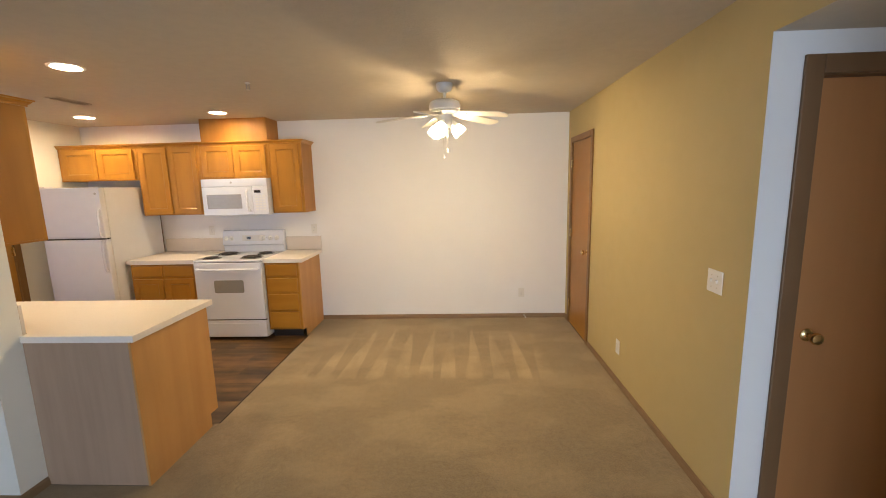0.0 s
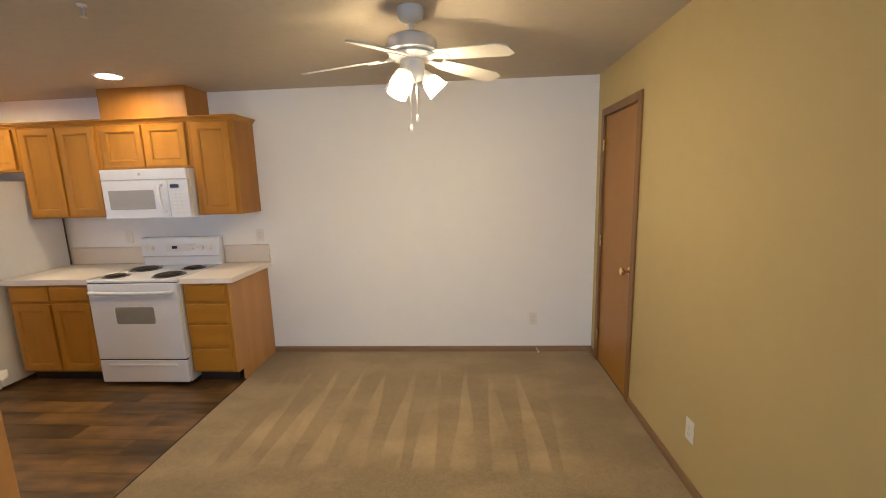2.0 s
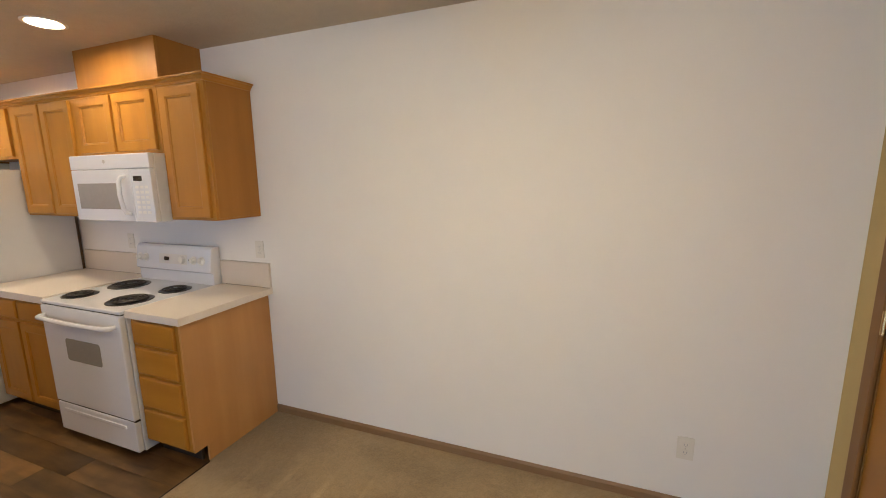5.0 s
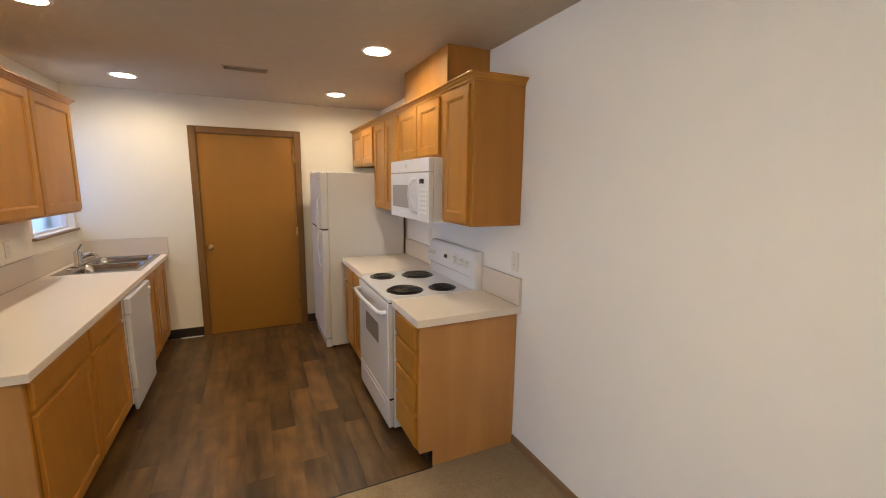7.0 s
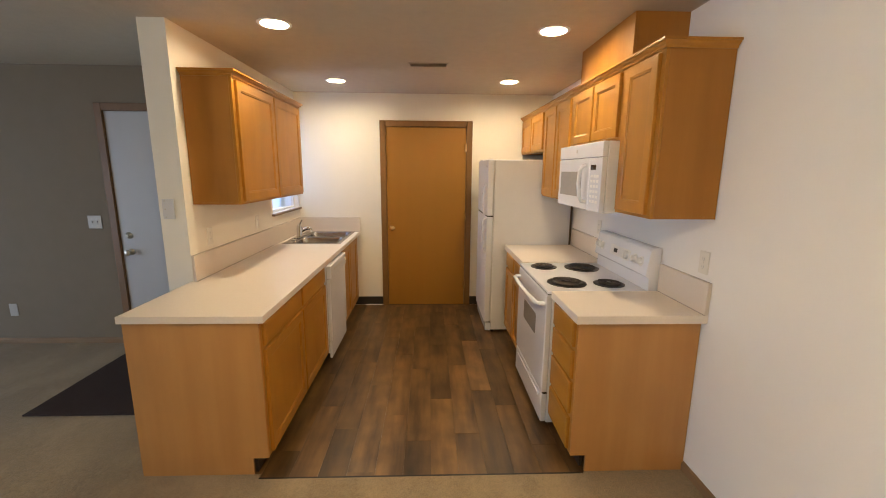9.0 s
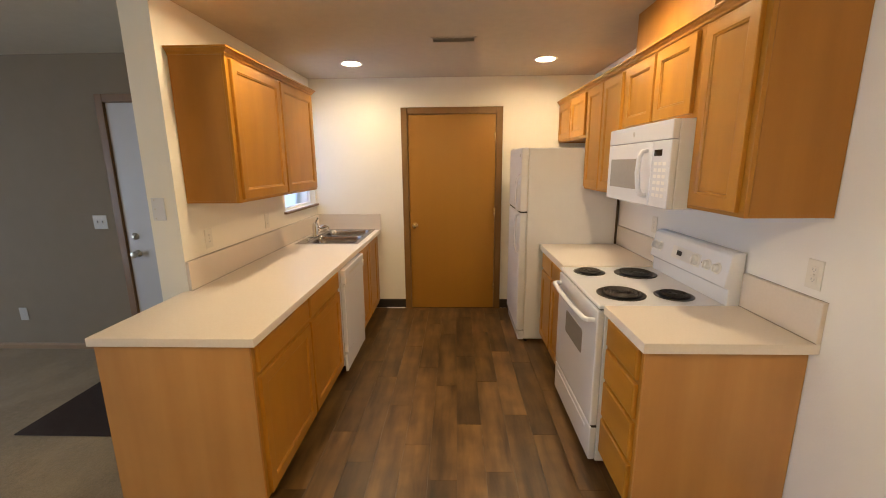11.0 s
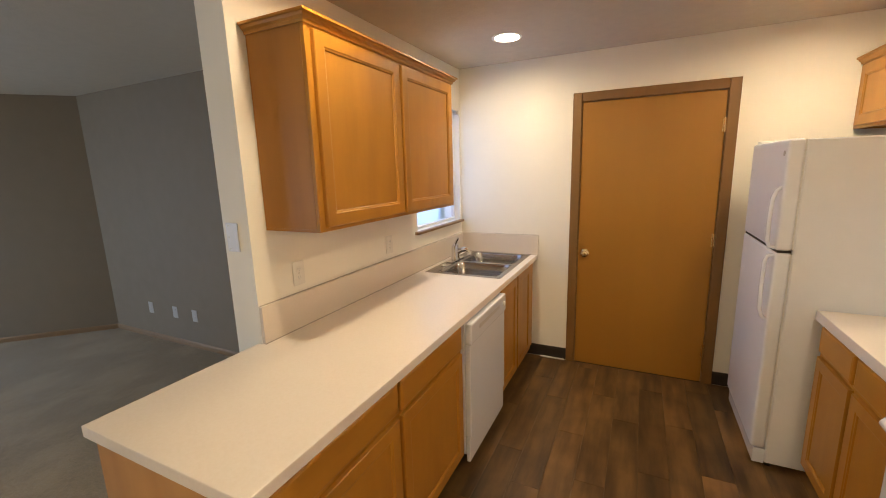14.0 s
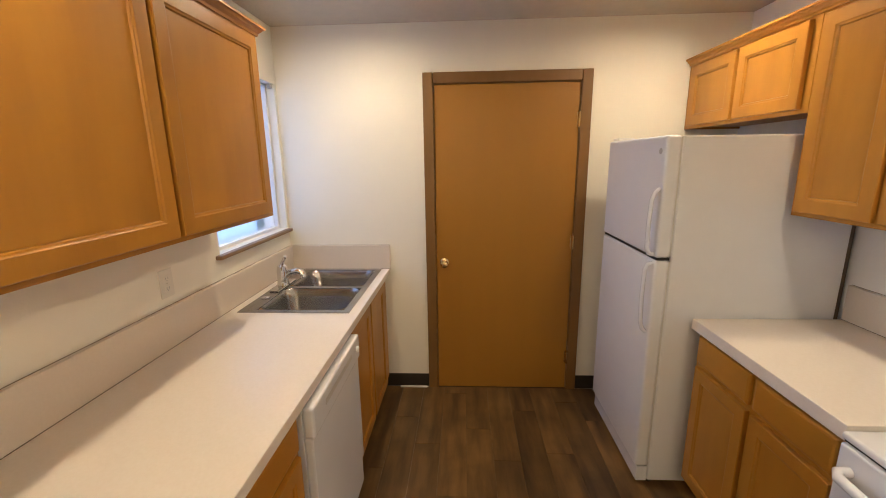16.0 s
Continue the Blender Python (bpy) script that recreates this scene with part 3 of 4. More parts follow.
# ---- windows ----
def glazed(name, m, w, h, label, bars=(), glass=None, f=0.045):
    """A framed window or patio door. Local x along the opening, y outwards."""
    win = thing(name, m, label, "window", kind="structure")
    part("window_frame", boxed((0, f, 0.05, 0.11, 0, h), (w - f, w, 0.05, 0.11, 0, h), (f, w - f, 0.05, 0.11, 0, f), (f, w - f, 0.05, 0.11, h - f, h), bevel=0.003), M_VINYL_FRAME, win)
    for b in bars:
        part("mullion", boxed((b - 0.03, b + 0.03, 0.055, 0.105, f, h - f), bevel=0.003), M_VINYL_FRAME, win)
    edges = [f, *bars, w - f]
    for a, b in zip(edges, edges[1:]):
        g = part("pane", boxed((a, b, 0.078, 0.082, f, h - f)), glass or M_GLASS, win)
        g.visible_shadow = False
    return win


sink_win = glazed("window_1", pose(SW[1], SPLIT_N, SW[2], 0, 0, 180), SW[1] - SW[0], SW[3] - SW[2], "small white vinyl window above the sink", glass=M_OBSCURE, f=0.02)
part("stool_return", boxed((0.0, 0.004, 0.0, 0.05, 0.0, SW[3] - SW[2])), M_WHITE_TRIM, sink_win)
part("window_sill", boxed((-0.035, SW[1] - SW[0] + 0.02, -0.03, 0.05, -0.022, -0.001), bevel=0.005), M_BASE, sink_win, "narrow brown wooden sill")
patio = glazed("window_2", pose(PW[1], SOUTH, PW[2], 0, 0, 180), PW[1] - PW[0], PW[3] - PW[2], "wide sliding glass patio door", bars=(1.15,))

bracket = thing("blind_bracket", pose(-4.47, SPLIT_N - 0.02, 2.09), "small metal blind bracket in the window corner", "bracket")
part("clip", boxed((-0.018, 0.018, -0.012, 0.012, 0, 0.028), bevel=0.003), M_NICKEL, bracket)


# ---- cabinets ----
def panel_door(parent, x0, x1, z0, z1, t=0.019, rail=0.052):
    """A framed door with a sunk flat panel, hung in front of y = 0."""
    d = part("door", framed(x0, x1, z0, z1, [(0, -0.001), (0, -t + 0.003), (0.003, -t), (rail, -t), (rail + 0.004, -t + 0.003), (rail + 0.009, -t + 0.004), (rail + 0.012, -t + 0.010), (rail + 0.012, -0.003)]), M_MAPLE_V, parent)
    part("panel", framed(x0 + rail + 0.0125, x1 - rail - 0.0125, z0 + rail + 0.0125, z1 - rail - 0.0125, [(0, -0.0032), (0, -t + 0.009)]), M_MAPLE_V, d, "flat recessed maple panel")
    return d


def drawer_front(parent, x0, x1, z0, z1, t=0.019):
    return part("drawer", framed(x0, x1, z0, z1, [(0, -0.001), (0, -t + 0.006), (0.004, -t + 0.002), (0.012, -t), (0.02, -t)]), M_MAPLE_H, parent)


def face_frame(parent, w, z0, z1, y0=0.0):
    """The wooden frame round the openings of a cabinet's front."""
    bm = bmesh.new()
    box(bm, 0, w, y0, y0 + 0.018, z0, z1, 0.001, 1)
    return part("face_frame", bm, M_MAPLE_V, parent)


def base_cabinet(name, m, w, layout, label, depth=0.60, top=0.867, end_panel=None, end_depth=None):
    """Front face in the plane y = 0, body behind it. layout: (x0, x1, kind) columns; kind 'dd' door with drawer, 'd' door, 'w' four drawers."""
    c = thing(name, m, label, "kitchen cabinet", "kitchen cabinets")
    part("body", boxed((0.0, 0.015, 0.0185, depth, 0.10, top), (w - 0.015, w, 0.0185, depth, 0.10, top), (0.015, w - 0.015, 0.0185, depth, 0.10, 0.115), (0.015, w - 0.015, depth - 0.01, depth, 0.115, top)), M_MAPLE_V, c)
    part("toe_kick", boxed((0.01, w - (0.03 if end_panel == "r" else 0.0), 0.07, 0.085, 0.0, 0.0995)), M_KICK, c, "dark recessed toe kick")
    face_frame(c, w, 0.10, top)
    for x0, x1, kind in layout:
        if kind == "dd":
            drawer_front(c, x0, x1, 0.725, 0.848)
            panel_door(c, x0, x1, 0.118, 0.700)
        elif kind == "d":
            panel_door(c, x0, x1, 0.118, 0.848)
        else:
            for z0, z1 in ((0.713, 0.848), (0.533, 0.690), (0.330, 0.511), (0.118, 0.306)):
                drawer_front(c, x0, x1, z0, z1)
    if end_panel:
        a, b = (w, w + 0.014) if end_panel == "r" else (-0.014, 0)
        part("end_panel", boxed((a, b, 0.0, end_depth or depth, 0.10, top), (a, b, 0.085, end_depth or depth, 0.0, 0.0995)), M_MAPLE_END, c, "plain maple end panel")
    return c


FACE_N = 4.24                        # fronts of the range-side cabinets
FACE_S = 2.62                        # fronts of the sink-side cabinets
dep_n = NORTH - FACE_N - 0.004
base_cabinet("base_cabinet", pose(-2.055, FACE_N, 0), 0.380, [(0.022, 0.358, "w")], "maple base cabinet with four drawers beside the range", dep_n, end_panel="r")
base_cabinet("base_cabinet", pose(-3.58, FACE_N, 0), 0.74, [(0.022, 0.36, "dd"), (0.385, 0.718, "dd")], "maple base cabinet with two doors between refrigerator and range", dep_n)
dep_s = FACE_S - SPLIT_N - 0.004
base_cabinet("base_cabinet", pose(-1.694, FACE_S, 0, 0, 0, 180), 1.256, [(0.022, 0.628, "dd"), (0.650, 1.234, "dd")],
             "maple peninsula base cabinet with two drawers and doors", 0.60, end_panel="l", end_depth=0.665)
base_cabinet("base_cabinet", pose(-3.565, FACE_S, 0, 0, 0, 180), 0.945, [(0.022, 0.40, "d"), (0.425, 0.80, "d")], "maple sink cabinet with two tall doors", dep_s)
pen = built("peninsula_back_panel", boxed((SPLIT_END + 0.003, -1.6945, 1.955, 2.015, 0.004, 0.867), bevel=0.002), M_BACK_PANEL, "greyish wood panel on the back of the peninsula", "panel")


def wall_cabinet(m, w, z0, z1, doors, label, depth):
    c = thing("wall_cabinet", m, label, "kitchen cabinet", "wall cabinets")
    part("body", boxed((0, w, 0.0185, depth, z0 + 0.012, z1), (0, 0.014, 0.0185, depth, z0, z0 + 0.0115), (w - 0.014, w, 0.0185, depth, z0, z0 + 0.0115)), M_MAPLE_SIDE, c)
    face_frame(c, w, z0, z1)
    for x0, x1 in doors:
        panel_door(c, x0, x1, z0 + 0.018, z1 - 0.022)
    return c


UP_N = 4.545
UP_T = 2.175
dn = NORTH - UP_N - 0.004
wall_cabinet(pose(-2.040, UP_N, 0), 0.377, 1.39, UP_T, [(0.03, 0.347)], "narrow maple wall cabinet beside the microwave", dn)
wall_cabinet(pose(-2.842, UP_N, 0), 0.800, 1.791, UP_T, [(0.03, 0.388), (0.41, 0.768)], "short maple wall cabinet above the microwave", dn)
wall_cabinet(pose(-3.580, UP_N, 0), 0.736, 1.39, UP_T, [(0.03, 0.355), (0.378, 0.703)], "tall two-door maple wall cabinet", dn)
wall_cabinet(pose(-4.515, UP_N, 0), 0.933, 1.80, UP_T, [(0.05, 0.455), (0.478, 0.895)], "short maple wall cabinet above the refrigerator", dn)
UP_S = 2.274
wall_cabinet(pose(-2.378, UP_S, 0, 0, 0, 180), 1.292, 1.392, UP_T, [(0.03, 0.63), (0.652, 1.255)], "large two-door maple wall cabinet over the sink counter", UP_S - SPLIT_N - 0.004)


def crown(name, m, w, depth, ends, label):
    """A stepped moulding along a cabinet top: front from 0 to w, returns of that depth at the ends given."""
    c = thing(name, m, label, "crown moulding")
    prof = [(0.0, -0.008), (-0.006, -0.008), (-0.008, 0.003), (-0.018, 0.011), (-0.023, 0.020), (-0.031, 0.022), (-0.031, 0.031), (0.0, 0.031)]

    def run(a, b, ea, eb, mm):
        bm = bmesh.new()
        r0 = [bm.verts.new((a + (y if ea else 0), y, z)) for y, z in prof]
        r1 = [bm.verts.new((b - (y if eb else 0), y, z)) for y, z in prof]
        k = len(prof)
        for i in range(k):
            bm.faces.new((r0[i], r0[(i + 1) % k], r1[(i + 1) % k], r1[i]))
        bm.faces.new(list(reversed(r0)))
        bm.faces.new(r1)
        bmesh.ops.recalc_face_normals(bm, faces=bm.faces)
        bmesh.ops.transform(bm, matrix=mm, verts=bm.verts)
        return bm
    part("front_run", run(0, w, "a" in ends, "b" in ends, Matrix.Identity(4)), M_MAPLE_H, c)
    if "a" in ends:
        part("return_run", run(0, depth, False, True, pose(0, depth, 0, 0, 0, -90)), M_MAPLE_H, c)
    if "b" in ends:
        part("return_run", run(0, depth, True, False, pose(w, 0, 0, 0, 0, 90)), M_MAPLE_H, c)
    part("cover", boxed((0.0, w, 0.0, depth, 0.0005, 0.012)), M_MAPLE_END, c)
    return c


crown("crown_moulding", pose(-4.515, UP_N - 0.0015, UP_T), 2.854, dn, "b", "maple crown moulding along the range-side cabinets")
crown("crown_moulding", pose(-2.376, UP_S + 0.0015, UP_T, 0, 0, 180), 1.296, UP_S - SPLIT_N - 0.004, "ab", "maple crown moulding on the sink-side cabinet")

duct = thing("duct_cover", pose(-2.44, 0, UP_T + 0.013), "boxed maple duct cover between cabinet and ceiling", "duct cover")
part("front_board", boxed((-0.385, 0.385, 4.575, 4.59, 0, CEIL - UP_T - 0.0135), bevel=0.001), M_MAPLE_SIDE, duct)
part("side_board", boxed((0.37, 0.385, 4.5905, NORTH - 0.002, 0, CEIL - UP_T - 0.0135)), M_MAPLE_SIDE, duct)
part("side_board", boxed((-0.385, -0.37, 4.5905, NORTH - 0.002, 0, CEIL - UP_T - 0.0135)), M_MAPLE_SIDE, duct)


# ---- worktops ----
def worktop(name, spans, splash, label, top=0.905):
    w = thing(name, pose(0, 0, 0), label, "worktop")
    part("top", slab(spans, 0.868, top), M_COUNTER, w)
    for s in splash:
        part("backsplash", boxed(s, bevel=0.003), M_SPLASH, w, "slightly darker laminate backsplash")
        x0, x1, y0, y1, z0, z1 = s
        if x1 - x0 < 0.05:
            lines = (x0, x0 + 0.003, y0, y1), (x1, x1 + 0.0008, y0, y1)
        elif y0 > 3:
            lines = (x0, x1, y1 - 0.003, y1), (x0, x1, y0 - 0.0008, y0)
        else:
            lines = (x0, x1, y0, y0 + 0.003), (x0, x1, y1, y1 + 0.0008)
        part("joint", boxed((*lines[0], z1 + 0.0001, z1 + 0.001)), M_CAULK, w, "thin brown caulk line on the backsplash")
        part("joint", boxed((*lines[1], z0, z0 + 0.0022)), M_CAULK, w, "thin brown line between worktop and backsplash")
    return w


CT_N, CT_S = 4.210, 2.655
worktop("worktop", [(-2.055, -1.62, CT_N, NORTH - 0.002)], [(-2.055, -1.62, NORTH - 0.022, NORTH - 0.002, 0.9105, 1.075)], "cream laminate worktop beside the range", 0.91)
worktop("worktop", [(-3.60, -2.835, CT_N, NORTH - 0.002)], [(-3.60, -2.835, NORTH - 0.022, NORTH - 0.002, 0.9155, 1.075)], "cream laminate worktop between refrigerator and range", 0.915)
SX0, SX1, SY0, SY1 = -4.475, -3.665, 2.04, 2.605    # sink rim
A, B = SPLIT_N + 0.001, CT_S
worktop("worktop", [(SPLIT_END + 0.002, -1.655, 1.948, B), (SX1 - 0.03, SPLIT_END + 0.002, A, B), (SX0 + 0.03, SX1 - 0.03, A, SY0 + 0.03), (SX0 + 0.03, SX1 - 0.03, SY1 - 0.03, B), (WEST + 0.002, SX0 + 0.03, A, B)],
        [(WEST + 0.0225, SPLIT_END, SPLIT_N + 0.001, SPLIT_N + 0.021, 0.9055, 1.072), (WEST + 0.002, WEST + 0.022, SPLIT_N + 0.001, CT_S + 0.01, 0.9055, 1.072)],
        "long cream laminate worktop forming a peninsula")


# ---- sink and tap ----
sink = thing("sink", pose((SX0 + SX1) / 2, (SY0 + SY1) / 2, 0.9055), "stainless steel double bowl drop-in sink", "sink")
hw, hh = (SX1 - SX0) / 2, (SY1 - SY0) / 2


def rounded(x0, x1, y0, y1, r, n=5):
    pts = []
    for cx, cy, a in ((x1 - r, y1 - r, 0), (x0 + r, y1 - r, 90), (x0 + r, y0 + r, 180), (x1 - r, y0 + r, 270)):
        for i in range(n + 1):
            q = radians(a + 90 * i / n)
            pts.append((cx + r * math.cos(q), cy + r * math.sin(q)))
    return pts


def bowl(x0, x1, y0, y1, depth):
    bm = bmesh.new()
    levels = [(0.0, 0.004, 0.065), (0.004, -0.001, 0.065), (0.010, -0.012, 0.065), (0.018, -0.05, 0.068), (0.026, -depth + 0.055, 0.07), (0.042, -depth + 0.018, 0.07), (0.075, -depth, 0.06)]
    rings = []
    for inset, z, r in levels:
        rings.append([bm.verts.new((x, y, z)) for x, y in rounded(x0 + inset, x1 - inset, y0 + inset, y1 - inset, r)])
    for a, b in zip(rings, rings[1:]):
        for i in range(len(a)):
            bm.faces.new((a[i], a[(i + 1) % len(a)], b[(i + 1) % len(a)], b[i]))
    bm.faces.new(rings[-1])
    bmesh.ops.recalc_face_normals(bm, faces=bm.faces)
    bmesh.ops.solidify(bm, geom=bm.faces[:], thickness=0.0012)
    return bm


bw = [(-hw + 0.035, -0.022), (0.022, hw - 0.035)]
by0, by1 = -hh + 0.085, hh - 0.035
part("rim", boxed((-hw, hw, -hh, by0, 0.0, 0.004), (-hw, hw, by1, hh, 0.0, 0.004), (-hw, bw[0][0], by0, by1, 0, 0.004), (bw[0][1], bw[1][0], by0, by1, 0, 0.004), (bw[1][1], hw, by0, by1, 0, 0.004)), M_STEEL, sink)
for a, b in bw:
    bo = part("bowl", bowl(a - 0.004, b + 0.004, by0 - 0.004, by1 + 0.004, 0.17), M_STEEL, sink, smooth=True)
    part("drain", turned([(0.045, -0.1695), (0.045, -0.166), (0.03, -0.167)], pose((a + b) / 2, (by0 + by1) / 2, 0), 20), M_CHROME, bo, "chrome drain ring", True)

tap = thing("tap", pose(-4.10, 2.085, 0.91), "chrome single lever kitchen tap on the sink rim", "tap")
part("base_plate", boxed((-0.11, 0.11, -0.026, 0.026, 0, 0.008), bevel=0.004), M_CHROME, tap)
part("body", turned([(0.032, 0.008), (0.028, 0.03), (0.028, 0.085), (0.024, 0.108), (0.012, 0.118)], None, 20), M_CHROME, tap, smooth=True)
bm = rods(bmesh.new(), [(0.0, 0.01, 0.05), (-0.006, 0.045, 0.072), (-0.011, 0.078, 0.080), (-0.014, 0.098, 0.074), (-0.015, 0.106, 0.060), (-0.015, 0.107, 0.042)], 0.0175)
part("spout", bm, M_CHROME, tap, smooth=True)
bm = rods(bmesh.new(), [(0, -0.002, 0.105), (0.004, 0.008, 0.13), (0.010, 0.022, 0.152), (0.014, 0.03, 0.165)], 0.009)
part("lever", bm, M_CHROME, tap, smooth=True)
part("hole_cover", turned([(0.02, 0), (0.02, 0.004), (0.012, 0.008)], pose(0.2, 0, -0.0005), 18), M_CHROME, tap, "round chrome hole cover", True)
tap.scale = (1.12, 1.12, 1.12)


# ---- dishwasher ----
dw = thing("dishwasher", pose(-2.958, FACE_S + 0.03, 0, 0, 0, 180), "white built-in dishwasher under the worktop", "dishwasher")
part("body", boxed((0.0, 0.598, 0.012, 0.55, 0.10, 0.85)), M_ENAMEL, dw)
d = part("door_panel", boxed((0.004, 0.594, -0.018, 0.011, 0.205, 0.735), bevel=0.006), M_ENAMEL, dw)
cp = part("control_panel", boxed((0.004, 0.594, -0.028, 0.011, 0.738, 0.850), bevel=0.008), M_ENAMEL, dw)
# no real hollow: a thin grey strip paints the recess's shade on the panel
part("handle_slot", boxed((0.12, 0.46, -0.0295, -0.027, 0.79, 0.812), bevel=0.0008, seg=1), M_LEGEND, cp, "grey strip drawn as the shade of a handle recess")
part("dial", turned([(0.014, 0), (0.014, 0.006), (0.010, 0.010)], pose(0.545, -0.028, 0.795, 90), 20), M_PLASTIC, cp, "small round white dial", True)
part("kick_plate", boxed((0.004, 0.594, -0.01, 0.011, 0.055, 0.198), bevel=0.004), M_ENAMEL, dw)


# ---- range ----
rg = thing("range", pose(-2.443, 4.20, 0), "white electric range with four coil burners", "range")
W2 = 0.381
part("body", boxed((-W2, W2, 0.022, 0.66, 0.03, 0.885), bevel=0.004), M_ENAMEL, rg)
part("cooktop", boxed((-W2 - 0.002, W2 + 0.002, -0.012, 0.60, 0.886, 0.908), bevel=0.008, seg=3), M_ENAMEL, rg)
od = part("oven_door", boxed((-W2 + 0.003, W2 - 0.003, -0.016, 0.021, 0.238, 0.880), bevel=0.009, seg=3), M_ENAMEL, rg)
bm = bmesh.new()
fr = [bm.verts.new((x, -0.018, z)) for x, z in rounded(-0.165, 0.165, 0.545, 0.685, 0.02)]
bk = [bm.verts.new((x, -0.0155, z)) for x, z in rounded(-0.167, 0.167, 0.543, 0.687, 0.02)]
for i in range(len(fr)):
    bm.faces.new((bk[i], bk[(i + 1) % len(fr)], fr[(i + 1) % len(fr)], fr[i]))
bm.faces.new(fr)
bmesh.ops.recalc_face_normals(bm, faces=bm.faces)
part("oven_window", bm, M_GREY_GLASS, od, "grey glass oven window")
bm = rods(bmesh.new(), [(-0.335, -0.016, 0.815), (-0.335, -0.045, 0.815), (-0.315, -0.062, 0.815), (-0.16, -0.069, 0.813), (0, -0.071, 0.812), (0.16, -0.069, 0.813), (0.315, -0.062, 0.815), (0.335, -0.045, 0.815), (0.335, -0.016, 0.815)], 0.014, 12)
part("handle", bm, M_ENAMEL, od, "white bowed bar handle", True)
part("gap_line", boxed((-W2 + 0.004, W2 - 0.004, -0.006, 0.020, 0.228, 0.2375)), M_DARK, rg, "dark gap between oven door and drawer")
part("gap_line", boxed((-W2 + 0.004, W2 - 0.004, -0.004, 0.0215, 0.8803, 0.8857)), M_DARK, rg, "dark gap under the cooktop")
dr = part("storage_drawer", boxed((-W2 + 0.003, W2 - 0.003, -0.014, 0.021, 0.035, 0.2275), bevel=0.008, seg=3), M_ENAMEL, rg)
part("drawer_lip", boxed((-0.30, 0.30, -0.021, -0.012, 0.176, 0.198), bevel=0.004), M_ENAMEL, dr)
# backguard with a leaning control face
bm = bmesh.new()
prof = [(0.60, 0.8865), (0.60, 0.985), (0.575, 0.998), (0.600, 1.155), (0.615, 1.170), (0.665, 1.170), (0.665, 0.8865)]
r0 = [bm.verts.new((-W2, y, z)) for y, z in prof]
r1 = [bm.verts.new((W2, y, z)) for y, z in prof]
for i in range(len(prof)):
    bm.faces.new((r0[i], r0[(i + 1) % len(prof)], r1[(i + 1) % len(prof)], r1[i]))
bm.faces.new(list(reversed(r0)))
bm.faces.new(r1)
bmesh.ops.recalc_face_normals(bm, faces=bm.faces)
bmesh.ops.bevel(bm, geom=bm.edges[:], offset=0.006, segments=3, affect="EDGES", profile=0.5)
bg = part("backguard", bm, M_ENAMEL, rg, "raised white control panel", True)
TILT_FACE = pose(0, 0.587, 1.075, 90 - 9)      # face centre; z points out to the cook
for u in (-0.335, -0.27, 0.115, 0.22, 0.30):
    r = 0.028 if u == 0.115 else 0.022
    k = part("control_knob", turned([(r + 0.006, 0), (r + 0.006, 0.002), (r, 0.004), (r * 0.92, 0.018), (r * 0.8, 0.021)], TILT_FACE @ pose(u, 0, 0.0015), 24), M_PLASTIC, bg, "round white control knob", True)
    part("dial_ring", turned([(r + 0.009, 0.0), (r + 0.009, 0.001), (r + 0.0062, 0.0012)], TILT_FACE @ pose(u, 0, 0.0004), 24), M_PALE, k, "pale grey printed dial ring")
    bm = boxed((-0.003, 0.003, -r * 0.85, r * 0.85, 0.0205, 0.026), bevel=0.001, seg=1)
    bmesh.ops.transform(bm, matrix=TILT_FACE @ pose(u, 0, 0.0015), verts=bm.verts)
    part("grip", bm, M_PLASTIC, k)
bm = boxed((-0.13, 0.155, -0.035, 0.035, 0.0004, 0.002))
bmesh.ops.transform(bm, matrix=TILT_FACE, verts=bm.verts)
part("clock_panel", bm, M_PALE, bg, "pale grey clock panel")
bm = boxed((-0.075, -0.025, -0.013, 0.014, 0.0022, 0.0036))
bmesh.ops.transform(bm, matrix=TILT_FACE, verts=bm.verts)
part("clock_display", bm, M_DISPLAY, bg, "black clock display")
bm = boxed((0.168, 0.174, -0.003, 0.003, 0.0005, 0.003))
bmesh.ops.transform(bm, matrix=TILT_FACE, verts=bm.verts)
part("indicator", bm, M_DISPLAY, bg, "tiny dark indicator lamp")


def burner(x, y, r):
    pan = part("drip_pan", turned([(r + 0.012, 0.9082), (r + 0.012, 0.911), (r + 0.004, 0.913), (r - 0.004, 0.9095), (0.02, 0.9085)], pose(x, y, 0), 40), M_BLACK, rg, "black drip pan", True)
    turns = 4.6 if r > 0.11 else 3.6
    path = []
    n = int(turns * 22)
    for i in range(n + 1):
        a = 2 * math.pi * turns * i / n
        q = 0.022 + (r - 0.012 - 0.022) * i / n
        path.append((x + q * math.cos(a), y + q * math.sin(a), 0.917))
    part("coil", rods(bmesh.new(), path, 0.0052, 6), M_COIL, pan, "dark spiral heating coil", True)
    part("medallion", turned([(0.015, 0.912), (0.015, 0.920), (0.010, 0.921)], pose(x, y, 0), 16), M_BLACK, pan, smooth=True)


for x, y, r in ((0.195, 0.165, 0.113), (0.225, 0.43, 0.085), (-0.255, 0.14, 0.085), (-0.215, 0.415, 0.113)):
    burner(x, y, r)


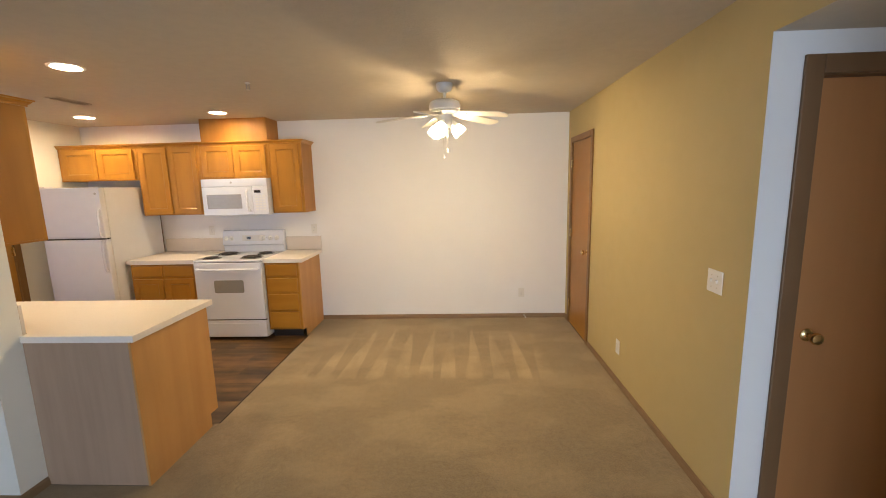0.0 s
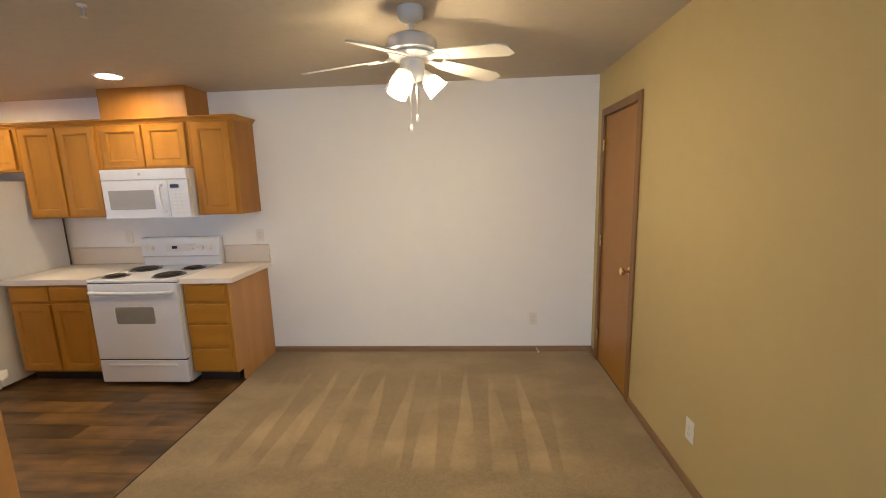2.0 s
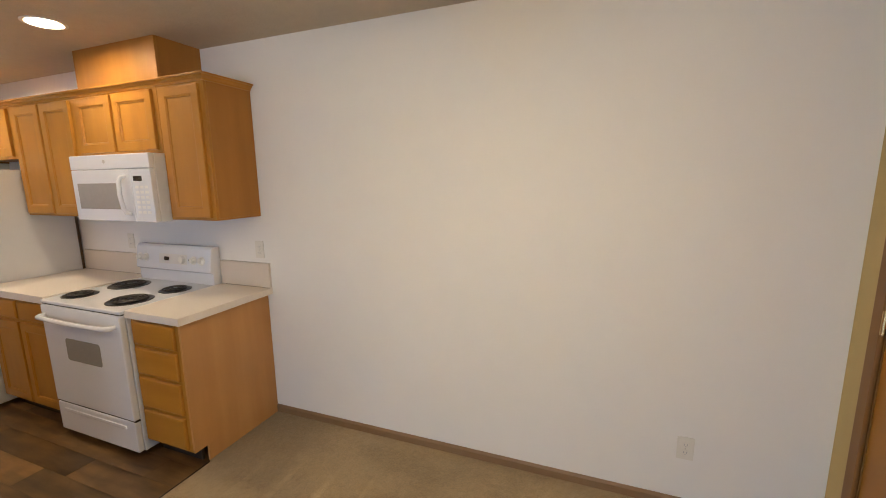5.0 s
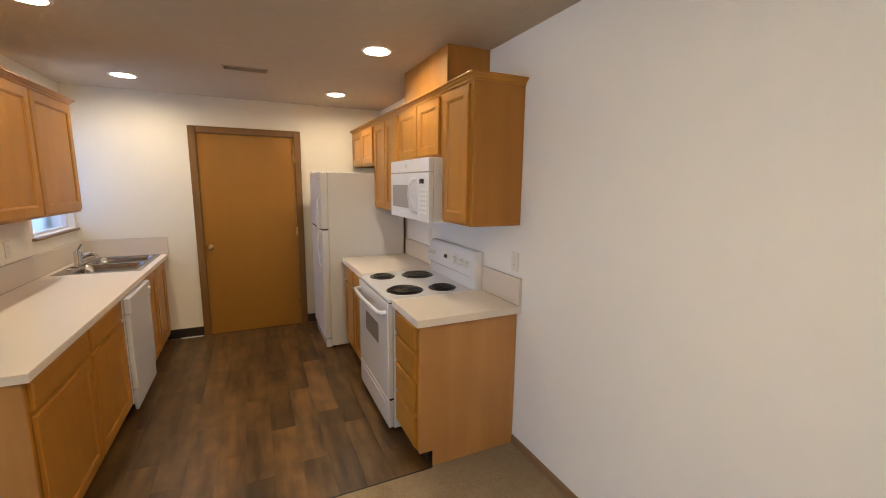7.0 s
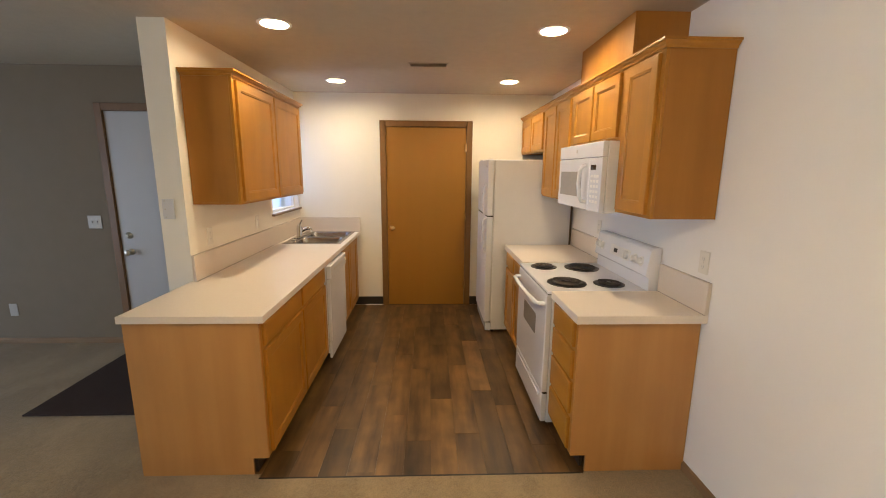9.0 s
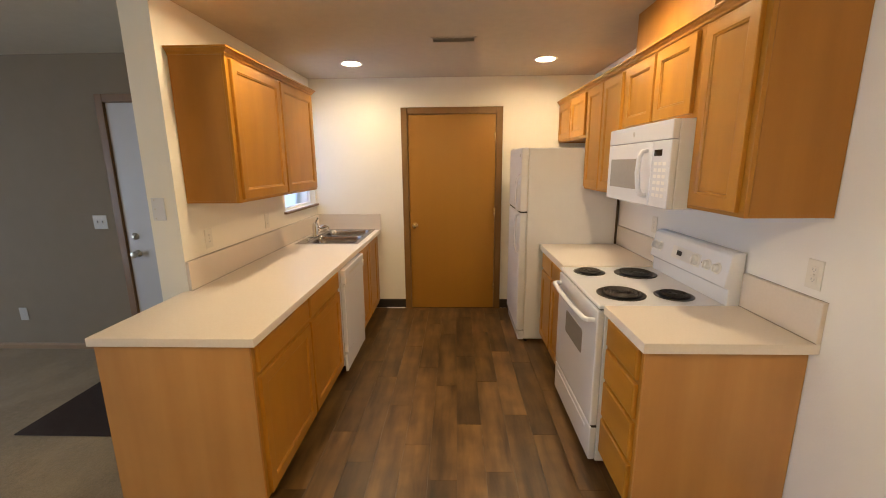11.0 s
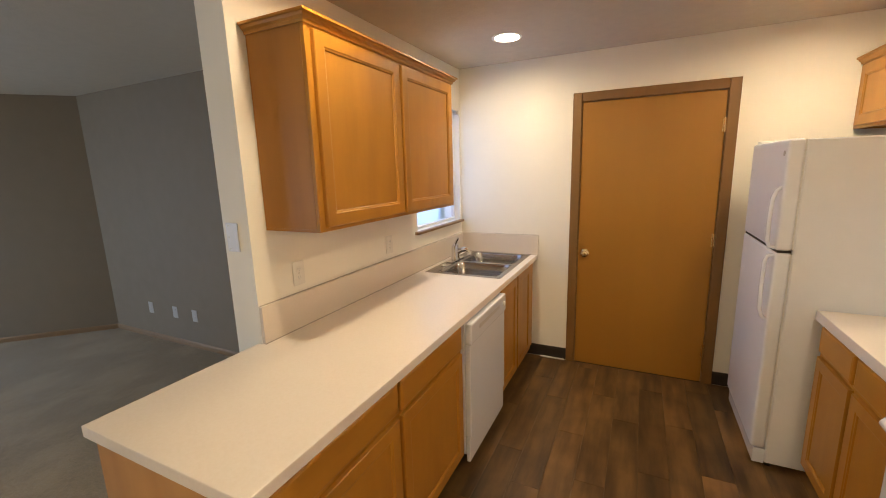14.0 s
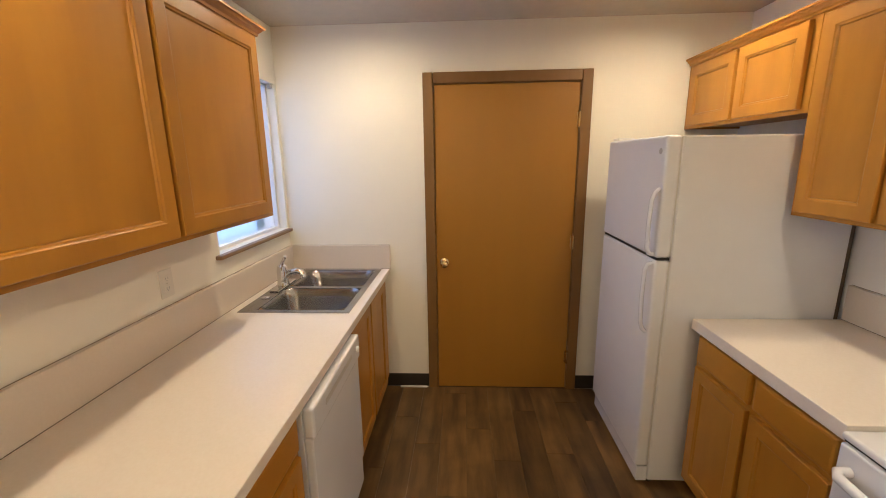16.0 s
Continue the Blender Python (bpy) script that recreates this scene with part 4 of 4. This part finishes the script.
# ---- microwave ----
mw = thing("microwave", pose(-2.425, 4.455, 1.380), "white over-the-range microwave above the cooktop", "microwave")
H = 0.408
part("body", boxed((-0.378, 0.378, 0.03, 0.416, 0, H), bevel=0.004), M_ENAMEL, mw)
part("top_grille", boxed((-0.378, 0.378, -0.004, 0.029, H - 0.088, H), bevel=0.006, seg=3), M_ENAMEL, mw)
md = part("door", boxed((-0.378, 0.20, -0.004, 0.029, 0.0, H - 0.09), bevel=0.006, seg=3), M_ENAMEL, mw)
part("door_window", boxed((-0.325, 0.075, -0.0065, -0.0035, 0.075, 0.235), bevel=0.001, seg=1), M_MW_GLASS, md, "grey meshed glass window")
bm = rods(bmesh.new(), [(0.150, -0.004, 0.275), (0.150, -0.03, 0.270), (0.152, -0.045, 0.245), (0.158, -0.052, 0.165), (0.164, -0.045, 0.085), (0.166, -0.03, 0.055), (0.166, -0.004, 0.050)], 0.012, 12)
part("handle", bm, M_ENAMEL, md, "white curved vertical handle", True)
mp_ = part("control_panel", boxed((0.203, 0.378, -0.004, 0.029, 0.0, H - 0.09), bevel=0.006, seg=3), M_ENAMEL, mw)
part("display", boxed((0.225, 0.300, -0.0058, -0.0035, 0.246, 0.276)), M_DISPLAY, mp_, "small black clock display")
bm = bmesh.new()
for i in range(3):
    for j in range(6):
        box(bm, 0.232 + i * 0.042, 0.262 + i * 0.042, -0.0052, -0.0036, 0.052 + j * 0.03, 0.068 + j * 0.03)
part("keypad", bm, mat("faint_key_print", (0.785, 0.785, 0.785), 0.4), mp_, "rows of faint grey touch keys")
part("emblem", turned([(0.012, 0), (0.012, 0.0015)], pose(-0.03, -0.0042, H - 0.042, 90), 20), M_LEGEND, mw, "small round grey emblem")
part("underside_vent", boxed((-0.30, 0.30, 0.08, 0.36, -0.004, -0.0005)), M_BLACK, mw, "dark grease filter underneath")


# ---- refrigerator ----
fr_ = thing("refrigerator", pose(-3.965, 4.03, 0), "white top-freezer refrigerator beside the worktop", "refrigerator")
part("cabinet", boxed((-0.343, 0.343, 0.066, 0.814, 0.03, 1.722), bevel=0.006), M_ENAMEL_TEX, fr_)
part("back_edge", boxed((-0.335, 0.335, 0.8145, 0.835, 0.05, 1.70)), M_FRIDGE_BACK, fr_, "dark brown back cover")
for nm, z0, z1, hz0, hz1 in (("freezer_door", 1.192, 1.726, 1.205, 1.50), ("fridge_door", 0.115, 1.180, 0.83, 1.165)):
    dd_ = part(nm, boxed((-0.347, 0.347, -0.004, 0.060, z0, z1), bevel=0.014, seg=4), M_ENAMEL_TEX, fr_, smooth=True)
    part("gasket", boxed((-0.338, 0.338, 0.0605, 0.0655, z0 + 0.006, z1 - 0.006)), M_PALE, dd_, "grey door gasket")
    x = 0.322
    near, far = (hz0, hz1) if nm == "freezer_door" else (hz1, hz0)
    k = 1 if far > near else -1
    bm = rods(bmesh.new(), [(x, -0.004, near), (x, -0.026, near + 0.004 * k), (x, -0.036, near + 0.03 * k), (x, -0.038, (near + far) / 2), (x, -0.034, far - 0.05 * k), (x, -0.022, far - 0.015 * k), (x, -0.003, far)], 0.0095, 10)
    part("handle", bm, M_ENAMEL, dd_, "white curved bar handle", True)
part("seam", boxed((-0.34, 0.34, 0.004, 0.06, 1.1805, 1.1915)), M_DARK, fr_, "dark gap between the doors")
part("emblem", turned([(0.013, 0), (0.013, 0.002)], pose(0.30, -0.0042, 1.66, 90), 18), M_LEGEND, fr_, "small round grey emblem")
part("base_grille", boxed((-0.335, 0.335, 0.012, 0.066, 0.02, 0.105), bevel=0.004), M_ENAMEL, fr_)
for x in (-0.30, 0.30):
    part("foot", turned([(0.018, 0), (0.018, 0.012), (0.012, 0.014), (0.012, 0.031)], pose(x, 0.09, 0), 14), M_BLACK, fr_)
    part("foot", turned([(0.018, 0), (0.018, 0.012), (0.012, 0.014), (0.012, 0.031)], pose(x, 0.64, 0), 14), M_BLACK, fr_)
part("hinge_cap", boxed((-0.33, -0.25, 0.01, 0.10, 1.7265, 1.742), bevel=0.005), M_PLASTIC, fr_)


# ---- ceiling fan ----
fan = thing("ceiling_fan", pose(0.0, 3.345, CEIL), "white five-blade ceiling fan with lit glass shades", "ceiling fan")
part("canopy", turned([(0.066, 0), (0.066, -0.02), (0.060, -0.045), (0.042, -0.062), (0.016, -0.068)], None, 32), M_FAN, fan, smooth=True)
part("downrod", turned([(0.013, -0.062), (0.013, -0.115), (0.022, -0.118), (0.022, -0.13)], None, 16), M_FAN, fan, smooth=True)
part("motor", turned([(0.03, -0.118), (0.085, -0.126), (0.118, -0.145), (0.126, -0.17), (0.124, -0.20), (0.112, -0.212), (0.09, -0.216)], None, 40), M_FAN, fan, smooth=True)
part("flywheel", turned([(0.112, -0.2125), (0.116, -0.222), (0.10, -0.236), (0.07, -0.240)], None, 36), M_FAN, fan, smooth=True)
BLADE_R, BLADE_Z = 0.56, -0.236
for a in (182, 254, 326, 38, 110):
    bm = bmesh.new()
    outline = [(0.165, -0.045), (0.30, -0.058), (BLADE_R - 0.045, -0.064), (BLADE_R - 0.006, -0.040), (BLADE_R, -0.030), (BLADE_R, 0.030), (BLADE_R - 0.006, 0.040), (BLADE_R - 0.045, 0.064), (0.30, 0.058), (0.165, 0.045)]
    lo = [bm.verts.new((x, y, -0.003)) for x, y in outline]
    hi = [bm.verts.new((x, y, 0.003)) for x, y in outline]
    for i in range(len(lo)):
        bm.faces.new((lo[i], lo[(i + 1) % len(lo)], hi[(i + 1) % len(lo)], hi[i]))
    bm.faces.new(list(reversed(lo)))
    bm.faces.new(hi)
    bmesh.ops.recalc_face_normals(bm, faces=bm.faces)
    m = pose(0, 0, BLADE_Z + 0.014, 3) @ pose(0, 0, 0, 0, 0, a) @ pose(0, 0, 0, 0, 6.2, 0) @ pose(0, 0, 0, -12)
    bmesh.ops.transform(bm, matrix=m, verts=bm.verts)
    b = part("blade", bm, M_BLADE, fan)
    bm = bmesh.new()
    prof = [(0.085, -0.016), (0.12, -0.014), (0.15, -0.022), (0.185, -0.036), (0.215, -0.030), (0.225, 0), (0.215, 0.030), (0.185, 0.036), (0.15, 0.022), (0.12, 0.014), (0.085, 0.016)]
    lo = [bm.verts.new((x, y, -0.009)) for x, y in prof]
    hi = [bm.verts.new((x, y, -0.004 + (0.028 if x < 0.1 else 0))) for x, y in prof]
    for i in range(len(lo)):
        bm.faces.new((lo[i], lo[(i + 1) % len(lo)], hi[(i + 1) % len(lo)], hi[i]))
    bm.faces.new(list(reversed(lo)))
    bm.faces.new(hi)
    bmesh.ops.recalc_face_normals(bm, faces=bm.faces)
    bmesh.ops.transform(bm, matrix=m, verts=bm.verts)
    part("blade_arm", bm, M_FAN, b, "white cast blade bracket")
part("switch_housing", turned([(0.06, -0.240), (0.062, -0.27), (0.058, -0.315), (0.045, -0.335), (0.02, -0.345)], None, 32), M_FAN, fan, smooth=True)
for a in (14, 141, 250):
    m = pose(0, 0, -0.30, 0, 0, a) @ pose(0.052, 0, 0, 0, 138, 0)
    fitter = part("lamp_holder", turned([(0.018, -0.01), (0.024, 0.0), (0.028, 0.018), (0.033, 0.034), (0.040, 0.048)], m, 20), M_FAN, fan, smooth=True)
    bm = turned([(0.0405, 0.0485), (0.046, 0.062), (0.051, 0.085), (0.0535, 0.103), (0.055, 0.116)], m, 28, cap=False)
    bmesh.ops.solidify(bm, geom=bm.faces[:], thickness=0.0025)
    sh = part("shade", bm, M_SHADE, fan, "glowing frosted glass bell shade", True)
    part("bulb", turned([(0.012, 0.03), (0.026, 0.055), (0.03, 0.075), (0.026, 0.095), (0.012, 0.110)], m, 16), M_BULB, sh, "lit warm bulb", True)
for x, y, z in ((0.02, -0.035, -0.52), (-0.012, -0.03, -0.565)):
    c = part("pull_chain", rods(bmesh.new(), [(x, y, -0.33), (x, y, z)], 0.0016, 6), M_NICKEL, fan, "thin pull chain")
    part("chain_end", turned([(0.004, 0.012), (0.008, 0.0), (0.007, -0.016), (0.003, -0.02)], pose(x, y, z), 12), M_FAN, c, "small white pull", True)


# ---- recessed lamps and vent ----
for x, y in LAMPS:
    lamp = thing("recessed_lamp", pose(x, y, CEIL), "round recessed ceiling lamp, lit warm white", "ceiling lamp", "recessed kitchen lamps")
    bm = turned([(0.098, -0.0005), (0.097, -0.004), (0.088, -0.007), (0.080, -0.005), (0.0775, 0.002)], None, 40, cap=False)
    bmesh.ops.solidify(bm, geom=bm.faces[:], thickness=0.001)
    part("trim_ring", bm, M_PLASTIC, lamp, "white trim ring", True)
    bm = turned([(0.0765, 0.0), (0.0765, 0.03), (0.072, 0.06), (0.060, 0.09), (0.045, 0.095)], None, 40, cap=False)
    bm.faces.new([v for v in bm.verts if v.co.z > 0.0945][::-1])
    part("reflector", bm, M_PLASTIC, lamp, "white reflector cone inside the opening", True)
    part("bulb", turned([(0.030, 0.066), (0.052, 0.036), (0.056, 0.021), (0.050, 0.009), (0.030, 0.002), (0.010, 0.0)], None, 28), M_DOWN, lamp, "glowing flood bulb", True)

vent = thing("ceiling_vent", pose(-3.245, 3.467, CEIL), "narrow ceiling air vent with slats", "vent")
part("frame", boxed((-0.055, 0.055, -0.16, -0.145, -0.006, -0.0005), (-0.055, 0.055, 0.145, 0.16, -0.006, -0.0005), (-0.055, -0.042, -0.145, 0.145, -0.006, -0.0005), (0.042, 0.055, -0.145, 0.145, -0.006, -0.0005)), M_CEIL, vent)
part("backing", boxed((-0.042, 0.042, -0.145, 0.145, -0.0015, -0.0006)), M_DARK, vent, "dark opening behind the slats")
part("divider", boxed((-0.042, 0.042, -0.006, 0.006, -0.0065, -0.0016)), M_CEIL, vent)
for i in range(5):
    bm = boxed((-0.007, 0.007, -0.145, 0.145, -0.0005, 0.0005))
    bmesh.ops.transform(bm, matrix=pose(-0.034 + i * 0.017, 0, -0.006, 0, 35, 0), verts=bm.verts)
    part("slat", bm, M_CEIL, vent)

spr = thing("fire_sprinkler", pose(-1.475, 3.10, CEIL), "small pendent fire sprinkler on the ceiling", "sprinkler")
part("escutcheon", turned([(0.02, -0.0005), (0.018, -0.006), (0.012, -0.009)], None, 20), M_FAN, spr, smooth=True)
part("frame", boxed((-0.012, -0.008, -0.003, 0.003, -0.05, -0.0092), (0.008, 0.012, -0.003, 0.003, -0.05, -0.0092)), M_LEGEND, spr)
part("deflector", turned([(0.016, -0.052), (0.016, -0.0502)], None, 16), M_NICKEL, spr)


# ---- outlets and switches ----
def plate(name, m, kind, label, category, gangs=1, group="", material=None):
    """A wall plate facing local -y, its middle at the origin."""
    p = thing(name, m, label, category, group)
    w = 0.036 + 0.023 * (gangs - 1)
    part("cover_plate", boxed((-w, w, -0.006, -0.0004, -0.058, 0.058), bevel=0.0025), material or M_PLASTIC, p)
    for g in range(gangs):
        u = (g - (gangs - 1) / 2) * 0.046
        if kind == "outlet":
            for z in (-0.02, 0.02):
                o = part("socket", boxed((u - 0.016, u + 0.016, -0.0078, -0.0062, z - 0.013, z + 0.013), bevel=0.0007, seg=1), material or M_PLASTIC, p)
                part("slots", boxed((u - 0.008, u - 0.005, -0.0083, -0.0079, z - 0.004, z + 0.006), (u + 0.005, u + 0.008, -0.0083, -0.0079, z - 0.004, z + 0.006), (u - 0.002, u + 0.002, -0.0083, -0.0079, z - 0.010, z - 0.006)), M_LEGEND, o, "grey plug slots")
        elif kind == "switch":
            part("toggle", boxed((u - 0.005, u + 0.005, -0.016, -0.0062, -0.006, 0.012), bevel=0.0015, seg=1), material or M_PLASTIC, p)
    for z in ((-0.0, ) if kind == "outlet" else (-0.03, 0.03)):
        for g in range(gangs):
            u = (g - (gangs - 1) / 2) * 0.046
            part("screw", turned([(0.0035, 0), (0.0035, 0.0012)], pose(u, -0.0061, z, 90), 10), M_NICKEL, p)
    return p


N_, E_, S_, W_ = 0, -90, 180, 90     # turns for plates on the range, tan, sink and entry walls
g = "wall outlets"
plate("wall_outlet", pose(-3.0, NORTH, 1.17), "outlet", "white outlet above the worktop backsplash", "outlet", group=g, material=M_PLATE)
plate("wall_outlet", pose(-1.70, NORTH, 1.165), "outlet", "white outlet beside the range cabinet", "outlet", group=g, material=M_PLATE)
plate("wall_outlet", pose(0.845, NORTH, 0.325), "outlet", "white outlet low on the white wall", "outlet", group=g, material=M_PLATE)
plate("wall_outlet", pose(EAST, 3.172, 0.318, 0, 0, E_), "outlet", "white outlet low on the tan wall", "outlet", group=g)
plate("light_switch", pose(EAST, 1.985, 1.155, 0, 0, E_), "switch", "white double light switch on the tan wall", "light switch", 2)
plate("wall_outlet", pose(-2.535, SPLIT_N, 1.165, 0, 0, S_), "outlet", "white outlet above the sink counter", "outlet", group=g, material=M_PLATE)
plate("wall_outlet", pose(-3.32, SPLIT_N, 1.165, 0, 0, S_), "outlet", "white outlet near the sink window", "outlet", group=g, material=M_PLATE)
plate("light_switch", pose(FAR, 0.503, 1.145, 0, 0, W_), "switch", "white double light switch beside the entry door", "light switch", 2, material=M_PLATE_DIM)
for y in (-0.345, -0.645, -1.046):
    plate("wall_outlet", pose(FAR, y, 0.33, 0, 0, W_), "outlet", "white outlet low on the taupe wall, coloured dim grey", "outlet", group=g, material=M_PLATE_DIM)
bl = thing("blank_plate", pose(SPLIT_END, 1.868, 1.37, 0, 0, W_), "white blank cover plate with screws on the wall end", "cover plate")
part("cover_plate", boxed((-0.036, 0.036, -0.006, -0.0004, -0.062, 0.062), bevel=0.0025), M_PALE, bl)
for z in (-0.05, 0.0, 0.05):
    part("screw", turned([(0.0042, 0), (0.0042, 0.002)], pose(-0.018, -0.006, z, 90), 12), M_NICKEL, bl)

stop = thing("door_stop", pose(0.876, NORTH - 0.013, 0.04), "small white-tipped spring door stop on the baseboard", "door stop")
part("spring", rods(bmesh.new(), [(0, 0, 0), (0.004, -0.035, -0.004), (0.01, -0.06, -0.01)], 0.005, 8), M_NICKEL, stop)
part("tip", turned([(0.007, 0), (0.008, 0.012), (0.005, 0.016)], pose(0.01, -0.06, -0.01, 90), 12), M_PLASTIC, stop)

rug = tagged(new("door_mat", mesh_of("door_mat", boxed((-3.305, -2.238, 0.795, 1.66, 0.0045, 0.014), bevel=0.004), M_MAT)), "dark brown door mat lying inside the entry door", "door mat")


# ---- vinyl planks ----
random.seed(11)
PW_, PL_ = 0.152, 0.915
made = {}
rows = int((NORTH - 1.965) / PW_) + 1
for r in range(rows):
    y0 = 1.965 + r * PW_
    y1 = min(y0 + PW_, NORTH - 0.001)
    if y1 < 2.52 or y0 > 4.36 or y1 - y0 < 0.02:
        continue
    x = VX - 0.013 + (r * 0.37 + random.uniform(0, 0.25)) % PL_
    x_end = VX - 0.013
    while x_end > WEST + 0.02:
        x0 = max(x - PL_, WEST + 0.001)
        x1 = min(x, x_end)
        if x1 - x0 > 0.02:
            w, d_ = round(x1 - x0, 3), round(y1 - y0, 3)
            if (w, d_) not in made:
                bm = boxed((-w / 2 + 0.0006, w / 2 - 0.0006, -d_ / 2 + 0.0006, d_ / 2 - 0.0006, -0.005, 0.0))
                made[w, d_] = mesh_of("plank", bm, M_PLANK)
            q = new("plank", made[w, d_])
            q.parent = floor_kitchen
            q.location = ((x0 + x1) / 2, (y0 + y1) / 2, 0.0)
        x_end = x0
        x = x0 if x0 > WEST + 0.02 else WEST
